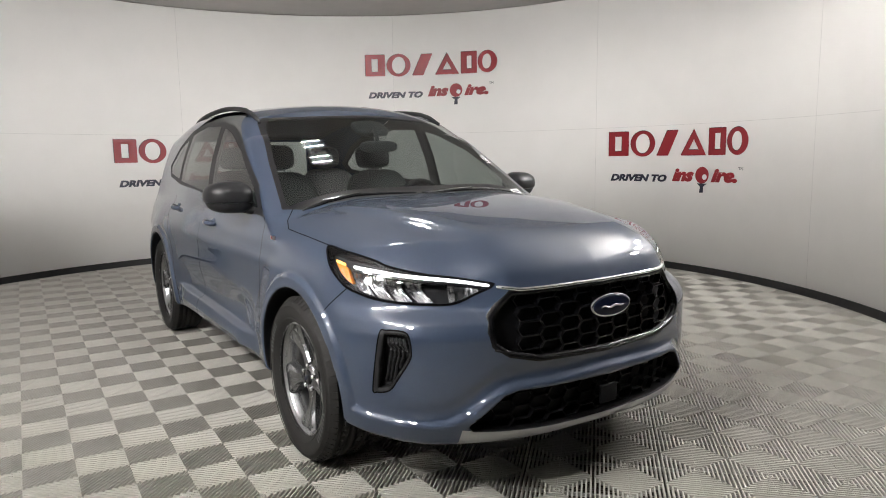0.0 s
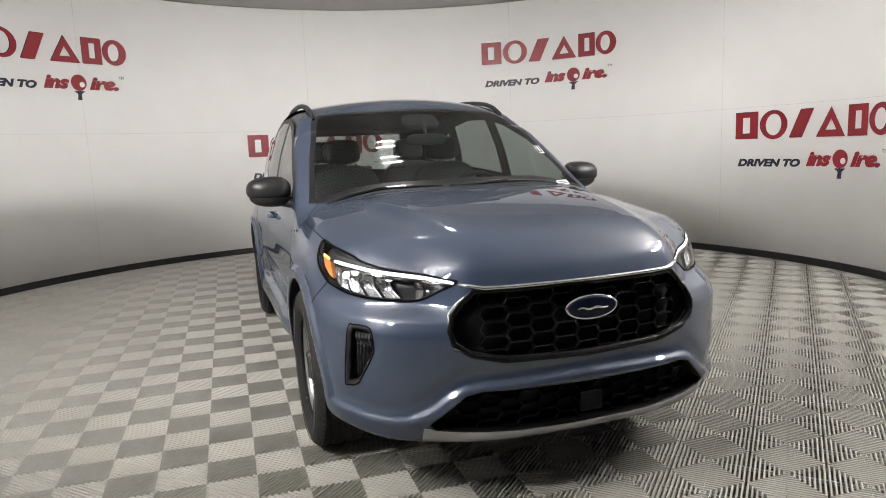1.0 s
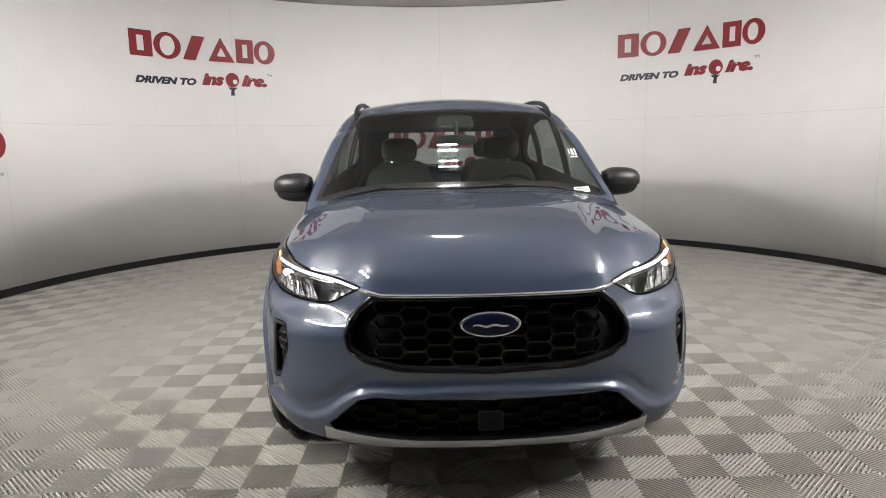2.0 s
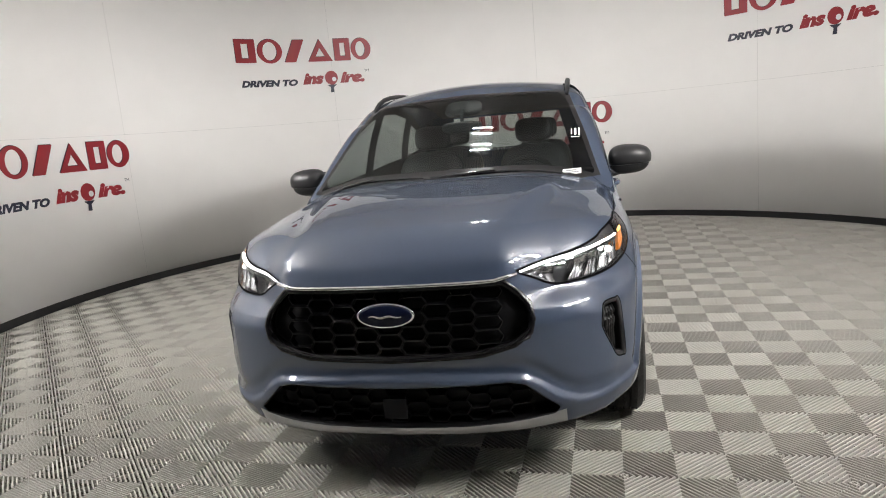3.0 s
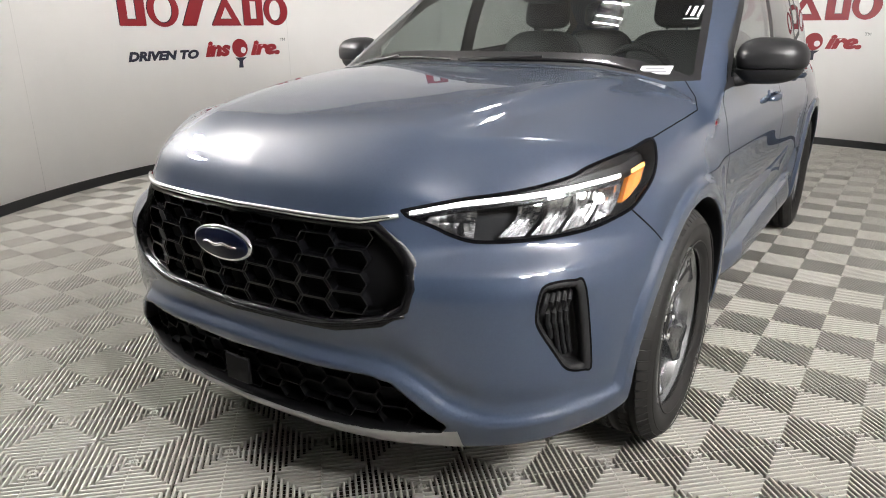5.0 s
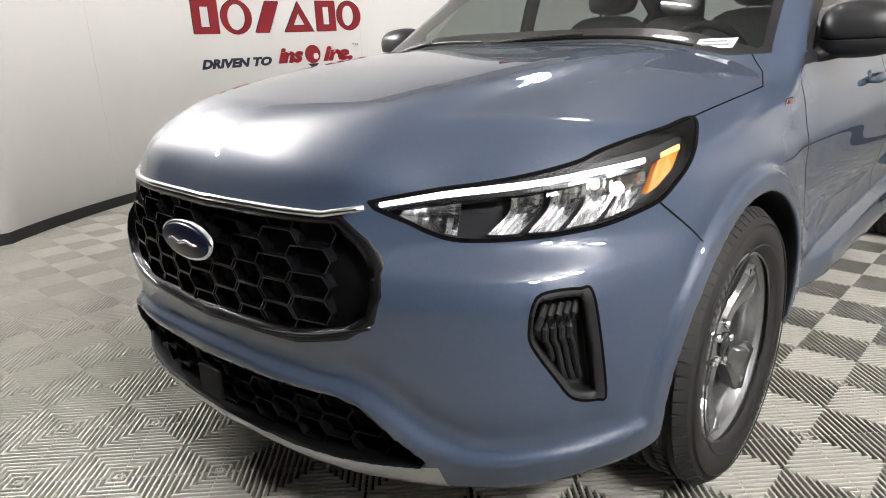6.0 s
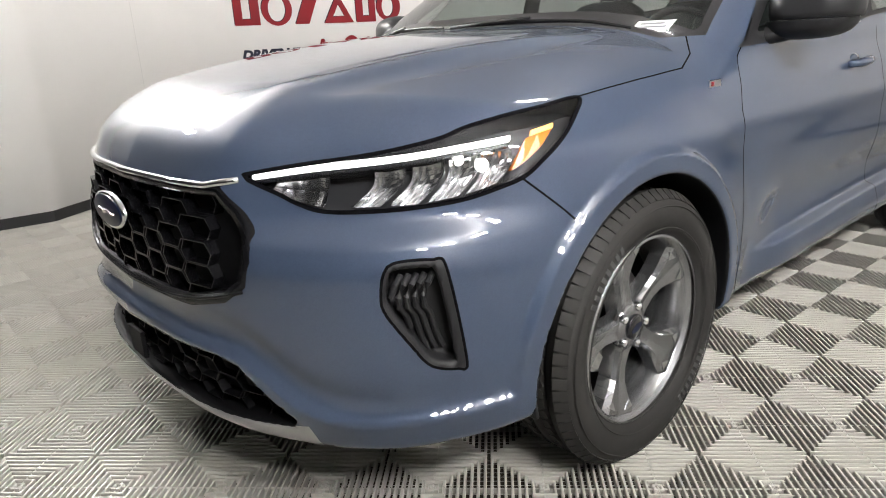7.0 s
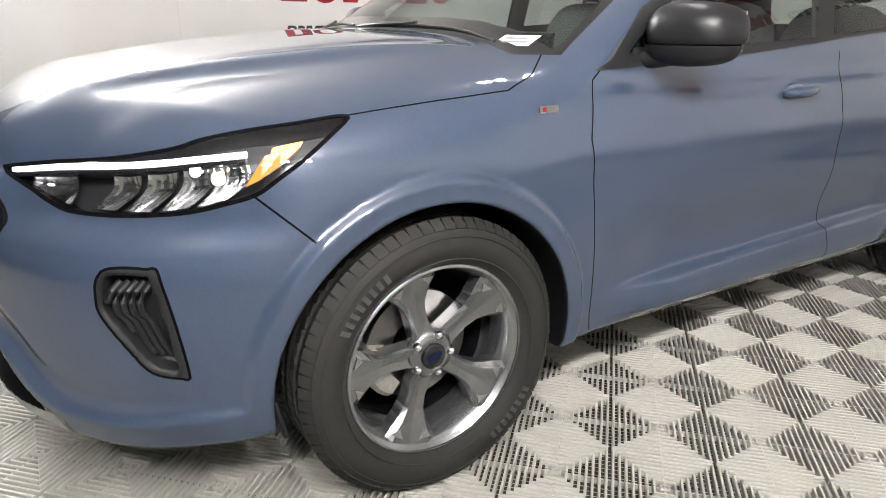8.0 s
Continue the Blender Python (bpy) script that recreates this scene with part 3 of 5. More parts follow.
def seam_part(name, segs, parent, width=0.0045, mirror=True, lift=0.0006):
    if not segs:
        return None
    A, B = np.array([s[0] for s in segs]), np.array([s[1] for s in segs])
    keep = np.linalg.norm(A - B, axis=1) > 1e-5
    A, B = A[keep], B[keep]
    na, nb = unit(grad(body, A)), unit(grad(body, B))
    d = unit(B - A)
    ta, tb = unit(np.cross(na, d)) * width / 2, unit(np.cross(nb, d)) * width / 2
    ext = d * 0.0008
    tag = lambda p: tuple(np.round(p, 5))
    group, todo = {}, list(range(len(A)))
    for i in todo:
        a, b = tag(A[i]), tag(B[i])
        ga, gb = group.get(a, [a]), group.get(b, [b])
        if ga is not gb:
            ga = ga + gb
            for q in ga:
                group[q] = ga
    quad = np.stack([A - ext - ta, B + ext - tb, B + ext + tb, A - ext + ta], 1) + np.stack([na, nb, nb, na], 1) * lift
    which = np.array([id(group[tag(p)]) for p in A])
    for w in sorted(set(which), key=lambda w: int(np.argmax(which == w))):
        if (which == w).sum() < 6:
            continue
        V = quad[which == w].reshape(-1, 3)
        F = np.arange(len(V)).reshape(-1, 4)
        arrays(name, V, F, M_GAP, parent)
        if mirror:
            arrays(name, V * np.array([-1, 1, 1]), F[:, ::-1], M_GAP, parent)


def solve_on(f, p, axis, lo, hi):
    """Where the line along an axis first enters the body."""
    p = np.array(p, float)
    t = np.linspace(lo, hi, 400)
    q = np.repeat(p[None], 400, 0)
    q[:, axis] = t
    v = f(*q.T)
    k = np.argmax(v < 0)
    if v[k] >= 0:
        return None
    i = max(k - 1, 0)
    a, b, fa, fb = t[i], t[k], v[i], v[k]
    for _ in range(3):
        m = a + (b - a) * fa / (fa - fb) if fa > fb else b
        p[axis] = m
        fm = f(*p[:, None])[0]
        if fm < 0:
            b, fb = m, fm
        else:
            a, fa = m, fm
    p[axis] = m
    return Vector(p)


def plain(x, y, z):
    return body(x, y, z, False)


def front_at(x, z, f=plain):
    return solve_on(f, (x, 0, z), 1, -1.1, 1.5)


def side_at(y, z, f=plain):
    return solve_on(f, (0, y, z), 0, 1.1, 0.3)


def diag_at(s, z, f=plain):
    """Point of the body on the diagonal line through s."""
    c = np.array([s * R2, s * R2])
    d = np.array([R2, -R2])
    t = np.linspace(1.3, 0.2, 600)
    q = np.stack([c[0] + d[0] * t, c[1] + d[1] * t, np.full(600, z)], 1)
    v = f(*q.T)
    k = int(np.argmax(v < 0))
    i = max(k - 1, 0)
    a = t[i] + (t[k] - t[i]) * v[i] / (v[i] - v[k]) if v[i] > v[k] else t[k]
    return Vector((c[0] + d[0] * a, c[1] + d[1] * a, z))


CELL = 0.0112
car = new("car")
car.matrix_basis = pose(-0.032, 0, 0, 0, 0, 1.4)
tagged(car, "blue-grey compact SUV with black grille, lamps lit", "car")
V, T = nets(body, (-0.02, -1.02, 0.18), (1.0, 3.74, 1.74), CELL)
right, left, _ = Skin(V, T).cut(lambda x, y, z: -x)

WIN_F = [(0.63, 1.075), (0.75, 1.175), (1.09, 1.365), (1.38, 1.475), (1.57, 1.515), (1.54, 1.112)]
WIN_R = [(1.64, 1.12), (1.67, 1.528), (2.0, 1.538), (2.38, 1.495), (2.46, 1.17)]
WIN_Q = [(2.55, 1.18), (2.50, 1.465), (2.75, 1.395), (2.98, 1.265), (2.93, 1.215)]
TRIM = [(0.50, 1.035), (0.57, 1.065), (0.70, 1.19), (1.08, 1.40), (1.38, 1.515), (1.65, 1.56), (2.05, 1.57), (2.45, 1.528), (2.80, 1.42), (3.05, 1.275), (2.97, 1.19), (2.5, 1.145), (1.96, 1.125), (1.15, 1.065)]
SCREEN = [(0.0, 1.062), (0.80, 1.075), (0.79, 1.10), (0.73, 1.30), (0.645, 1.53), (0.60, 1.562), (0.0, 1.582)]
SCREEN = SCREEN + [(-x, z) for x, z in SCREEN[1:-1][::-1]]


def seg_filter(segs, test):
    return [s for s in segs if test(*s[0])]




def pieces(skin):
    """The separate pieces of a skin, largest first."""
    V, T = skin.packed()
    lab = np.arange(len(V))
    while True:
        m = lab[T].min(1)
        new_l = lab.copy()
        for k in range(3):
            np.minimum.at(new_l, T[:, k], m)
        new_l = new_l[new_l]
        if (new_l == lab).all():
            break
        lab = new_l
    tl = lab[T[:, 0]]
    ids, n = np.unique(tl, return_counts=True)
    return [Skin(V, T[tl == i]) for i in ids[np.argsort(-n)]]


rest = right
skins = {}
skins["well"], rest, _ = rest.cut(lambda x, y, z: np.maximum(np.minimum(np.hypot(y - AX_F, z - AZ), np.hypot(y - AX_R, z - AZ)) - ARCH - 0.003, 0.5 - x))
for nm, poly in (("front", WIN_F), ("rear", WIN_R), ("quarter", WIN_Q)):
    skins["glass_" + nm], rest, _ = rest.cut(lambda x, y, z, q=poly: np.maximum(np.maximum(poly_sdf(q, y, z, 0.0), 0.45 - x), 1.0 - z))
skins["trim"], rest, _ = rest.cut(lambda x, y, z: np.maximum(np.maximum(poly_sdf(TRIM, y, z), 0.45 - x), 1.0 - z))


def screen_foot(x):
    """How far back the windscreen leaves the hood."""
    return 0.212 + (hood_top(np.abs(x), 0.25) - 1.09) * 1.78 + 0.24 * (x / 0.78) ** 2


skins["screen"], rest, _ = rest.cut(lambda x, y, z: np.maximum(np.maximum(poly_sdf(SCREEN, x, z), y - (0.30 + (z - 1.09) * 1.78 + 0.24 * (x / 0.78) ** 2)), screen_foot(x) - y))
PANE = [(x * 0.945, 1.33 + (z - 1.33) * 0.90) for x, z in SCREEN]
skins["screen"], skins["frit"], _ = skins["screen"].cut(lambda x, y, z: np.maximum(poly_sdf(PANE, x, z) - 0.012, screen_foot(x) + 0.085 - y))
skins["rear_glass"], rest, _ = rest.cut(lambda x, y, z: np.maximum(np.maximum(1.14 - z, z - 1.47), np.maximum(x - 0.58 + (z - 1.14) * 0.25, 2.9 - y)))
skins["lens"], rest, lens_seg = rest.cut(lambda x, y, z: np.maximum(poly_sdf(LAMP, (x + y) * R2, z), np.maximum(y + 0.02, 0.3 - x)))
skins["grille"], rest, _ = rest.cut(lambda x, y, z: np.maximum(poly_sdf(GRILLE, x, z) - 0.006, y + 0.45))
skins["grille_in"], skins["grille"], _ = skins["grille"].cut(lambda x, y, z: poly_sdf(GRILLE, x, z) + 0.012)
skins["lower"], rest, _ = rest.cut(lambda x, y, z: np.maximum(poly_sdf(LOWER, x, z) - 0.004, y + 0.45))
skins["vent"], rest, vent_seg = rest.cut(lambda x, y, z: np.maximum(np.maximum(poly_sdf(VENT, (x + y) * R2, z) - 0.004, 0.5 - x), y + 0.3))
skins["under"], rest, _ = rest.cut(lambda x, y, z: z - interp((-0.95, -0.68, -0.46, -0.2, 0.5, 3.7), (0.271, 0.263, 0.283, 0.308, 0.293, 0.283), y))
skins["skid"], rest, _ = rest.cut(lambda x, y, z: np.maximum(z - (0.308 + 0.02 * (x / 0.6) ** 4), np.maximum(y + 0.5, x - 0.615)))
# painted panels
HOOD_F = [(-0.1, 0.46), (0.70, 0.46), (0.742, 0.435), (0.812, 0.34), (0.846, 0.24), (0.845, 0.09), (0.841, -0.03), (0.833, -0.19), (0.72, -0.44), (0.55, -0.66), (0.465, -0.79), (0.455, -0.84), (0.38, -0.868), (0.25, -0.89), (-0.1, -0.91)]
LT_S, LT_Z = (-0.245, -0.121, -0.053, 0.055, 0.163, 0.21, 0.295, 0.375, 0.462), (0.857, 0.873, 0.88, 0.894, 0.914, 0.93, 0.947, 0.957, 0.966)


def over_lamp(x, y, z):
    """Inside where the skin lies above the lamp's upper edge."""
    s = (x + y) * R2
    return np.maximum(np.maximum(interp(LT_S, LT_Z, s) - 0.003 - z, np.abs(s - 0.105) - 0.345), y)


skins["hood"], rest, seg_h = rest.cut(lambda x, y, z: np.maximum(np.minimum(poly_sdf(HOOD_F, x, y), over_lamp(x, y, z)), 0.838 - z))
skins["roof"], rest, seg_r = rest.cut(lambda x, y, z: np.maximum(1.50 - z, x - 0.60))
D1, D2 = [(0.53, 0.29), (0.51, 0.37), (0.505, 0.48), (0.493, 0.70), (0.473, 0.87), (0.497, 1.015), (0.62, 1.12), (1.60, 1.7), (1.67, 1.05), (1.67, 0.29)], [(1.67, 0.29), (1.67, 1.05), (1.60, 1.7), (2.50, 1.5), (2.58, 1.1), (2.53, 0.9), (2.34, 0.66), (2.26, 0.29)]
skins["door_f"], rest, seg1 = rest.cut(lambda x, y, z: np.maximum(poly_sdf(D1, y, z), 0.5 - x))
skins["door_r"], rest, seg2 = rest.cut(lambda x, y, z: np.maximum(poly_sdf(D2, y, z), 0.5 - x))
# bumper joint runs from the lamp's outer end down to the arch
skins["bumper"], rest, seg3 = rest.cut(lambda x, y, z: np.minimum(y + 0.4 - (0.821 - z) * 1.04, y + 0.46))
skins["fender"], rest, _ = rest.cut(lambda x, y, z: y - 0.52)
for nm, sk, m, lab, sd in (
        ("windshield", "screen", M_GLASS, "clear laminated windscreen", "joined"), ("windshield_border", "frit", M_GBLK, "black enamel windscreen border", "joined"), ("window_trim", "trim", M_BLK, "black window surround", "each"), ("rear_window", "rear_glass", M_GLASSD, "", "joined"),
        ("door_glass", "glass_front", M_GLASS, "", "each"), ("rear_door_glass", "glass_rear", M_GLASSD, "", "each"), ("quarter_glass", "glass_quarter", M_GLASSD, "", "each"),
        ("headlamp_lens", "lens", M_LENS, "clear plastic lamp lens", "each"), ("grille_surround", "grille", M_GBLK, "gloss-black grille surround", "joined"), ("grille_recess", "grille_in", M_GRL2, "dark back of the grille", "joined"),
        ("lower_grille_recess", "lower", M_GRL2, "black lower air intake", "joined"), ("vent_recess", "vent", M_BLK, "black bumper vent", "each"),
        ("wheel_well", "well", M_GRL2, "black wheel-arch liner", "each"), ("underbody", "under", M_BLK, "", "joined"), ("skid_plate", "skid", M_SILVER, "satin silver lower bumper strip", "joined"),
        ("hood", "hood", M_PAINT, "", "joined"), ("roof", "roof", M_PAINT, "", "joined"), ("front_door", "door_f", M_PAINT, "", "each"),
        ("rear_door", "door_r", M_PAINT, "", "each"), ("front_bumper", "bumper", M_PAINT, "", "joined"), ("front_fender", "fender", M_PAINT, "", "each")):
    if len(skins[sk].T):
        ps = pieces(skins[sk])
        for q in (ps[:2] if sk == "well" else [w for w in ps if len(w.T) > 0.04 * len(ps[0].T)] if sk == "vent" else ps[:1]):
            skin_part(nm, q, m, car, lab, sd)
for i, q in enumerate(pieces(rest)[:4]):
    skin_part("rear_body" if i == 0 else "pillar", q, M_PAINT, car, "", "joined" if i == 0 else "each")
seam_part("hood_gap", seg_filter(seg_h, lambda x, y, z: y > -0.8 and y < 0.45), car)
seam_part("door_gap", seg_filter(seg1 + seg2, lambda x, y, z: z > 0.31 and z < 1.06), car)
seam_part("bumper_gap", seg_filter(seg3, lambda x, y, z: z > 0.725 and z < 0.84 and y > -0.45), car)
seam_part("lamp_gap", lens_seg, car, 0.009)
seam_part("vent_gap", vent_seg, car, 0.006)


# ---------- wheels ----------
def tyre(parent, bare=False):
    R, r0, w = 0.362, 0.248, 0.113
    prof = [(r0, -0.085), (r0 + 0.015, -0.098), (0.288, -0.113), (0.315, -0.114), (0.338, -0.106), (0.352, -0.094), (0.358, -0.078)]
    for g in (-0.052, -0.018, 0.018, 0.052):
        prof += [(R, g - 0.006), (R - 0.008, g - 0.005), (R - 0.008, g + 0.005), (R, g + 0.006)]
    prof += [(0.358, 0.078), (0.352, 0.094), (0.338, 0.106), (0.315, 0.114), (0.288, 0.113), (r0 + 0.015, 0.098), (r0, 0.085)]
    bm = bmesh.new()
    lathe(bm, prof, 96)
    bmesh.ops.recalc_face_normals(bm, faces=bm.faces)
    ty = part("tyre", bm, M_TYRE, parent, "black rubber tyre with block tread", True)
    # shoulder blocks and rings on the side wall
    bm = bmesh.new()
    for k in range(72):
        a = 2 * math.pi * k / 72
        for sx in (-1, 1):
            m = Matrix.Rotation(a, 4, "X") @ Matrix.Translation((sx * 0.089, 0, 0.3515)) @ Matrix.Rotation(sx * radians(40), 4, "Y")
            box(bm, (0.034, 0.0255, 0.0085), m)
            m = Matrix.Rotation(a + 0.03, 4, "X") @ Matrix.Translation((sx * 0.035, 0, 0.3605)) @ Matrix.Rotation(sx * 0.35, 4, "Z")
            box(bm, (0.022, 0.024, 0.006), m)
    tr = part("tread_block", bm, M_TYRE, ty)
    tr["kind"] = "stuff"
    for rr in (0.272, 0.327):
        bm = bmesh.new()
        lathe(bm, [(rr - 0.002, 0.1135), (rr, 0.1165), (rr + 0.002, 0.1135)], 96)
        part("sidewall_ring", bm, M_TYRE, ty, "", True)
    # raised plain bars where the maker's writing stands
    for base_a, n in ((0.75, 8), (3.9, 8)):
        for k in range(n):
            bm = bmesh.new()
            m = Matrix.Rotation(base_a - k * 0.072, 4, "X") @ Matrix.Translation((0.1145, 0, 0.30))
            box(bm, (0.003, 0.012, 0.024), m, 0.0008, 1)
            part("sidewall_bar", bm, M_TYREL, ty, "dull raised bar on the side wall")
    return ty


def spoke_mesh():
    """One forked spoke, along +z, hub at the origin; outer side at +x."""
    secs = [(0.045, 0.034, 0.052, 0.0), (0.075, 0.028, 0.047, 0.0), (0.115, 0.0255, 0.047, 0.0), (0.15, 0.03, 0.052, 0.0), (0.178, 0.043, 0.059, 0.0), (0.205, 0.06, 0.066, 0.0), (0.237, 0.076, 0.073, 0.0)]
    bm = bmesh.new()
    rings = []
    for r, hw, xf, _ in secs:
        ch = hw * 0.45
        row = [(xf - 0.05, -hw), (xf - 0.012, -hw), (xf, -hw + ch * 0.55), (xf - 0.004, 0), (xf, hw - ch * 0.55), (xf - 0.012, hw), (xf - 0.05, hw)]
        rings.append([bm.verts.new((x, y, math.sqrt(max(r * r - y * y, 0)))) for x, y in row])
    for a, b in zip(rings[:-1], rings[1:]):
        for k in range(6):
            bm.faces.new((a[k], a[k + 1], b[k + 1], b[k]))
    bm.faces.new(rings[0])
    bm.faces.new(rings[-1][::-1])
    bmesh.ops.recalc_face_normals(bm, faces=bm.faces)
    return bm


def wheel():
    e = new("wheel")
    tyre(e)
    bm = bmesh.new()
    lathe(bm, [(0.236, -0.09), (0.225, -0.02), (0.222, 0.03), (0.232, 0.062), (0.240, 0.076), (0.251, 0.082), (0.254, 0.088), (0.251, 0.094), (0.244, 0.094)], 96)
    bmesh.ops.recalc_face_normals(bm, faces=bm.faces)
    rim = part("rim", bm, M_RIM, e, "machined grey alloy rim", True)
    bm = spoke_mesh()
    sp = part("spoke", bm, M_SPOKE, rim, "dark grey machined spoke")
    sp.data.polygons.foreach_set("use_smooth", [False] * len(sp.data.polygons))
    for k in range(1, 5):
        o = new("spoke", sp.data)
        o.parent = rim
        o.matrix_basis = Matrix.Rotation(2 * math.pi * k / 5, 4, "X")
    for k in range(5):
        # small bright triangular facet at each spoke's end
        for sg in (-1, 1):
            bm = bmesh.new()
            p = [(0.0705, sg * 0.026, 0.224), (0.069, sg * 0.058, 0.214), (0.0655, sg * 0.040, 0.198)]
            vs = [bm.verts.new(Matrix.Rotation(2 * math.pi * k / 5, 3, "X") @ Vector((x + 0.0015, y, z))) for x, y, z in p]
            f = bm.faces.new(vs if sg < 0 else vs[::-1])
            ext = bmesh.ops.extrude_face_region(bm, geom=[f])
            for v in ext["geom"]:
                if isinstance(v, bmesh.types.BMVert):
                    v.co.x -= 0.004
            bmesh.ops.recalc_face_normals(bm, faces=bm.faces)
            part("spoke_facet", bm, M_RIMB, rim, "bright machined facet")
    bm = bmesh.new()
    lathe(bm, [(0.0, 0.03), (0.066, 0.03), (0.066, 0.045), (0.052, 0.054), (0.036, 0.056), (0.0, 0.056)], 40)
    bmesh.ops.recalc_face_normals(bm, faces=bm.faces)
    hub = part("hub", bm, M_SPOKE, rim, "", True)
    bm = bmesh.new()
    lathe(bm, [(0.034, 0.054), (0.034, 0.062), (0.030, 0.065), (0.012, 0.066), (0.0, 0.066)], 32)
    bmesh.ops.recalc_face_normals(bm, faces=bm.faces)
    part("centre_cap", bm, M_GBLK, rim, "black centre cap", True)
    bm = bmesh.new()
    lathe(bm, [(0.0, 0.0665), (1.0, 0.0665)], 24)
    bmesh.ops.scale(bm, vec=(1, 0.024, 0.010), verts=bm.verts)
    part("cap_oval", bm, M_BLUE, rim, "small dark blue oval")
    for k in range(5):
        a = 2 * math.pi * (k + 0.5) / 5
        bm = bmesh.new()
        lathe(bm, [(0.0125, 0.04), (0.0125, 0.056), (0.010, 0.064), (0.0, 0.066)], 6, Matrix.Translation((0, 0.054 * -math.sin(a), 0.054 * math.cos(a))))
        part("lug_nut", bm, M_CHROME, rim, "chrome wheel nut", True)
    # brake behind the spokes
    bm = bmesh.new()
    lathe(bm, [(0.07, -0.03), (0.075, -0.022), (0.148, -0.022), (0.148, -0.045), (0.07, -0.045)], 56)
    bmesh.ops.recalc_face_normals(bm, faces=bm.faces)
    part("brake_disc", bm, M_DISC, e, "bare steel brake disc")
    bm = bmesh.new()
    rows = []
    for k in range(11):
        a = radians(150 + k * 6) - math.pi / 2
        o = 0.166 - 0.0006 * (k - 5) ** 2
        rows.append([bm.verts.new((x, -r * math.sin(a), r * math.cos(a))) for x, r in ((0.012, 0.104), (0.014, o - 0.012), (0.004, o), (-0.07, o), (-0.07, 0.104))])
    for a, b in zip(rows[:-1], rows[1:]):
        for k in range(5):
            bm.faces.new((a[k], a[(k + 1) % 5], b[(k + 1) % 5], b[k]))
    bm.faces.new(rows[0])
    bm.faces.new(rows[-1][::-1])
    bmesh.ops.recalc_face_normals(bm, faces=bm.faces)
    part("brake_caliper", bm, M_CAL, e, "bare cast-metal brake caliper")
    bm = bmesh.new()
    lathe(bm, [(0.0, -0.085), (0.205, -0.085), (0.21, -0.03)], 48)
    part("backing_plate", bm, M_GAP, e)
    tagged(e, "grey five-spoke alloy wheel with black tyre", "wheel")
    return e


M_TYREL = mat("dull_rubber_lettering", (0.045, 0.045, 0.045), 0.6)
M_RIMB = mat("bright_alloy", (0.6, 0.61, 0.63), 0.22, 1.0)
M_CAL = mat("cast_metal", (0.55, 0.54, 0.5), 0.42, 0.8, grain=0.2, scale=90.0)
w0 = wheel()
TURN = Matrix.Rotation(radians(17), 4, "X")
w0.parent = car
XW = 0.82
w0.matrix_basis = pose(XW, AX_F + 0.01, AZ) @ TURN
for x, y, flip, a in ((-XW, AX_F, 180, 0.6), (XW, AX_R, 0, 1.0), (-XW, AX_R, 180, 0.3)):
    w = copy_thing(w0, pose(x, y, AZ, 0, 0, flip) @ Matrix.Rotation(a, 4, "X"))
for o in bpy.data.objects:
    if o.name.split(".")[0] == "wheel":
        for k in ("category", "label"):
            if k in o.keys():
                del o[k]
        o["label"] = "grey five-spoke alloy wheel with black tyre"


# ---------- grille, badge, bars ----------
def hexagon_mesh(w, h, t, d):
    """A six-sided ring, w wide and h high, of bars t thick and d deep, facing -y."""
    out = [(w / 2, 0), (w / 2 - h * 0.32, h / 2), (-w / 2 + h * 0.32, h / 2), (-w / 2, 0), (-w / 2 + h * 0.32, -h / 2), (w / 2 - h * 0.32, -h / 2)]
    V = [(x, 0, z) for x, z in out] + [(x * (1 - 2 * t / w), 0, z * (1 - 2 * t / h)) for x, z in out] + [(x * (1 - 3.2 * t / w), d, z * (1 - 3.2 * t / h)) for x, z in out] + [(x, d, z) for x, z in out]
    F = []
    for i in range(6):
        j = (i + 1) % 6
        F += [(i, j, 6 + j, 6 + i), (6 + i, 6 + j, 12 + j, 12 + i), (j, i, 18 + i, 18 + j)]
    me = bpy.data.meshes.new("hexagon")
    me.from_pydata(V, [], F)
    me.update()
    return me


grille = new("front_grille")
grille.parent = car
grille["label"] = "gloss-black grille of hexagon cells"
low_g = new("lower_grille")
low_g.parent = car
low_g["label"] = "black lower intake of hexagon cells"


def lattice(parent, poly, px, pz, x0, z0, z1, me, mat_, inset, sink, reach):
    me.materials.append(mat_)
    row = 0
    z = z0
    while z < z1:
        n = int(0.7 / px) + 1
        for i in range(-n, n + 1):
            x = i * px + (row % 2) * px / 2
            if poly_sdf(poly, np.array([x]), np.array([z]))[0] > inset or abs(x) > reach:
                continue
            p = front_at(x, z)
            if p is None:
                continue
            q = front_at(x + 0.02, z)
            a = math.degrees(math.atan2(q.y - p.y, 0.02)) if q is not None else 0
            o = new("grille_cell", me)
            o.parent = parent
            o.matrix_basis = pose(x, p.y + sink, z, 0, 0, a)
        z += pz
        row += 1


lattice(grille, GRILLE, 0.178, 0.0265, 0, 0.584, 0.83, hexagon_mesh(0.118, 0.052, 0.0024, 0.026), M_GRL, -0.012, 0.014, 0.44)
lattice(low_g, LOWER, 0.152, 0.0265, 0, 0.34, 0.46, hexagon_mesh(0.094, 0.052, 0.0022, 0.02), M_GRL2, -0.008, 0.045, 0.5)


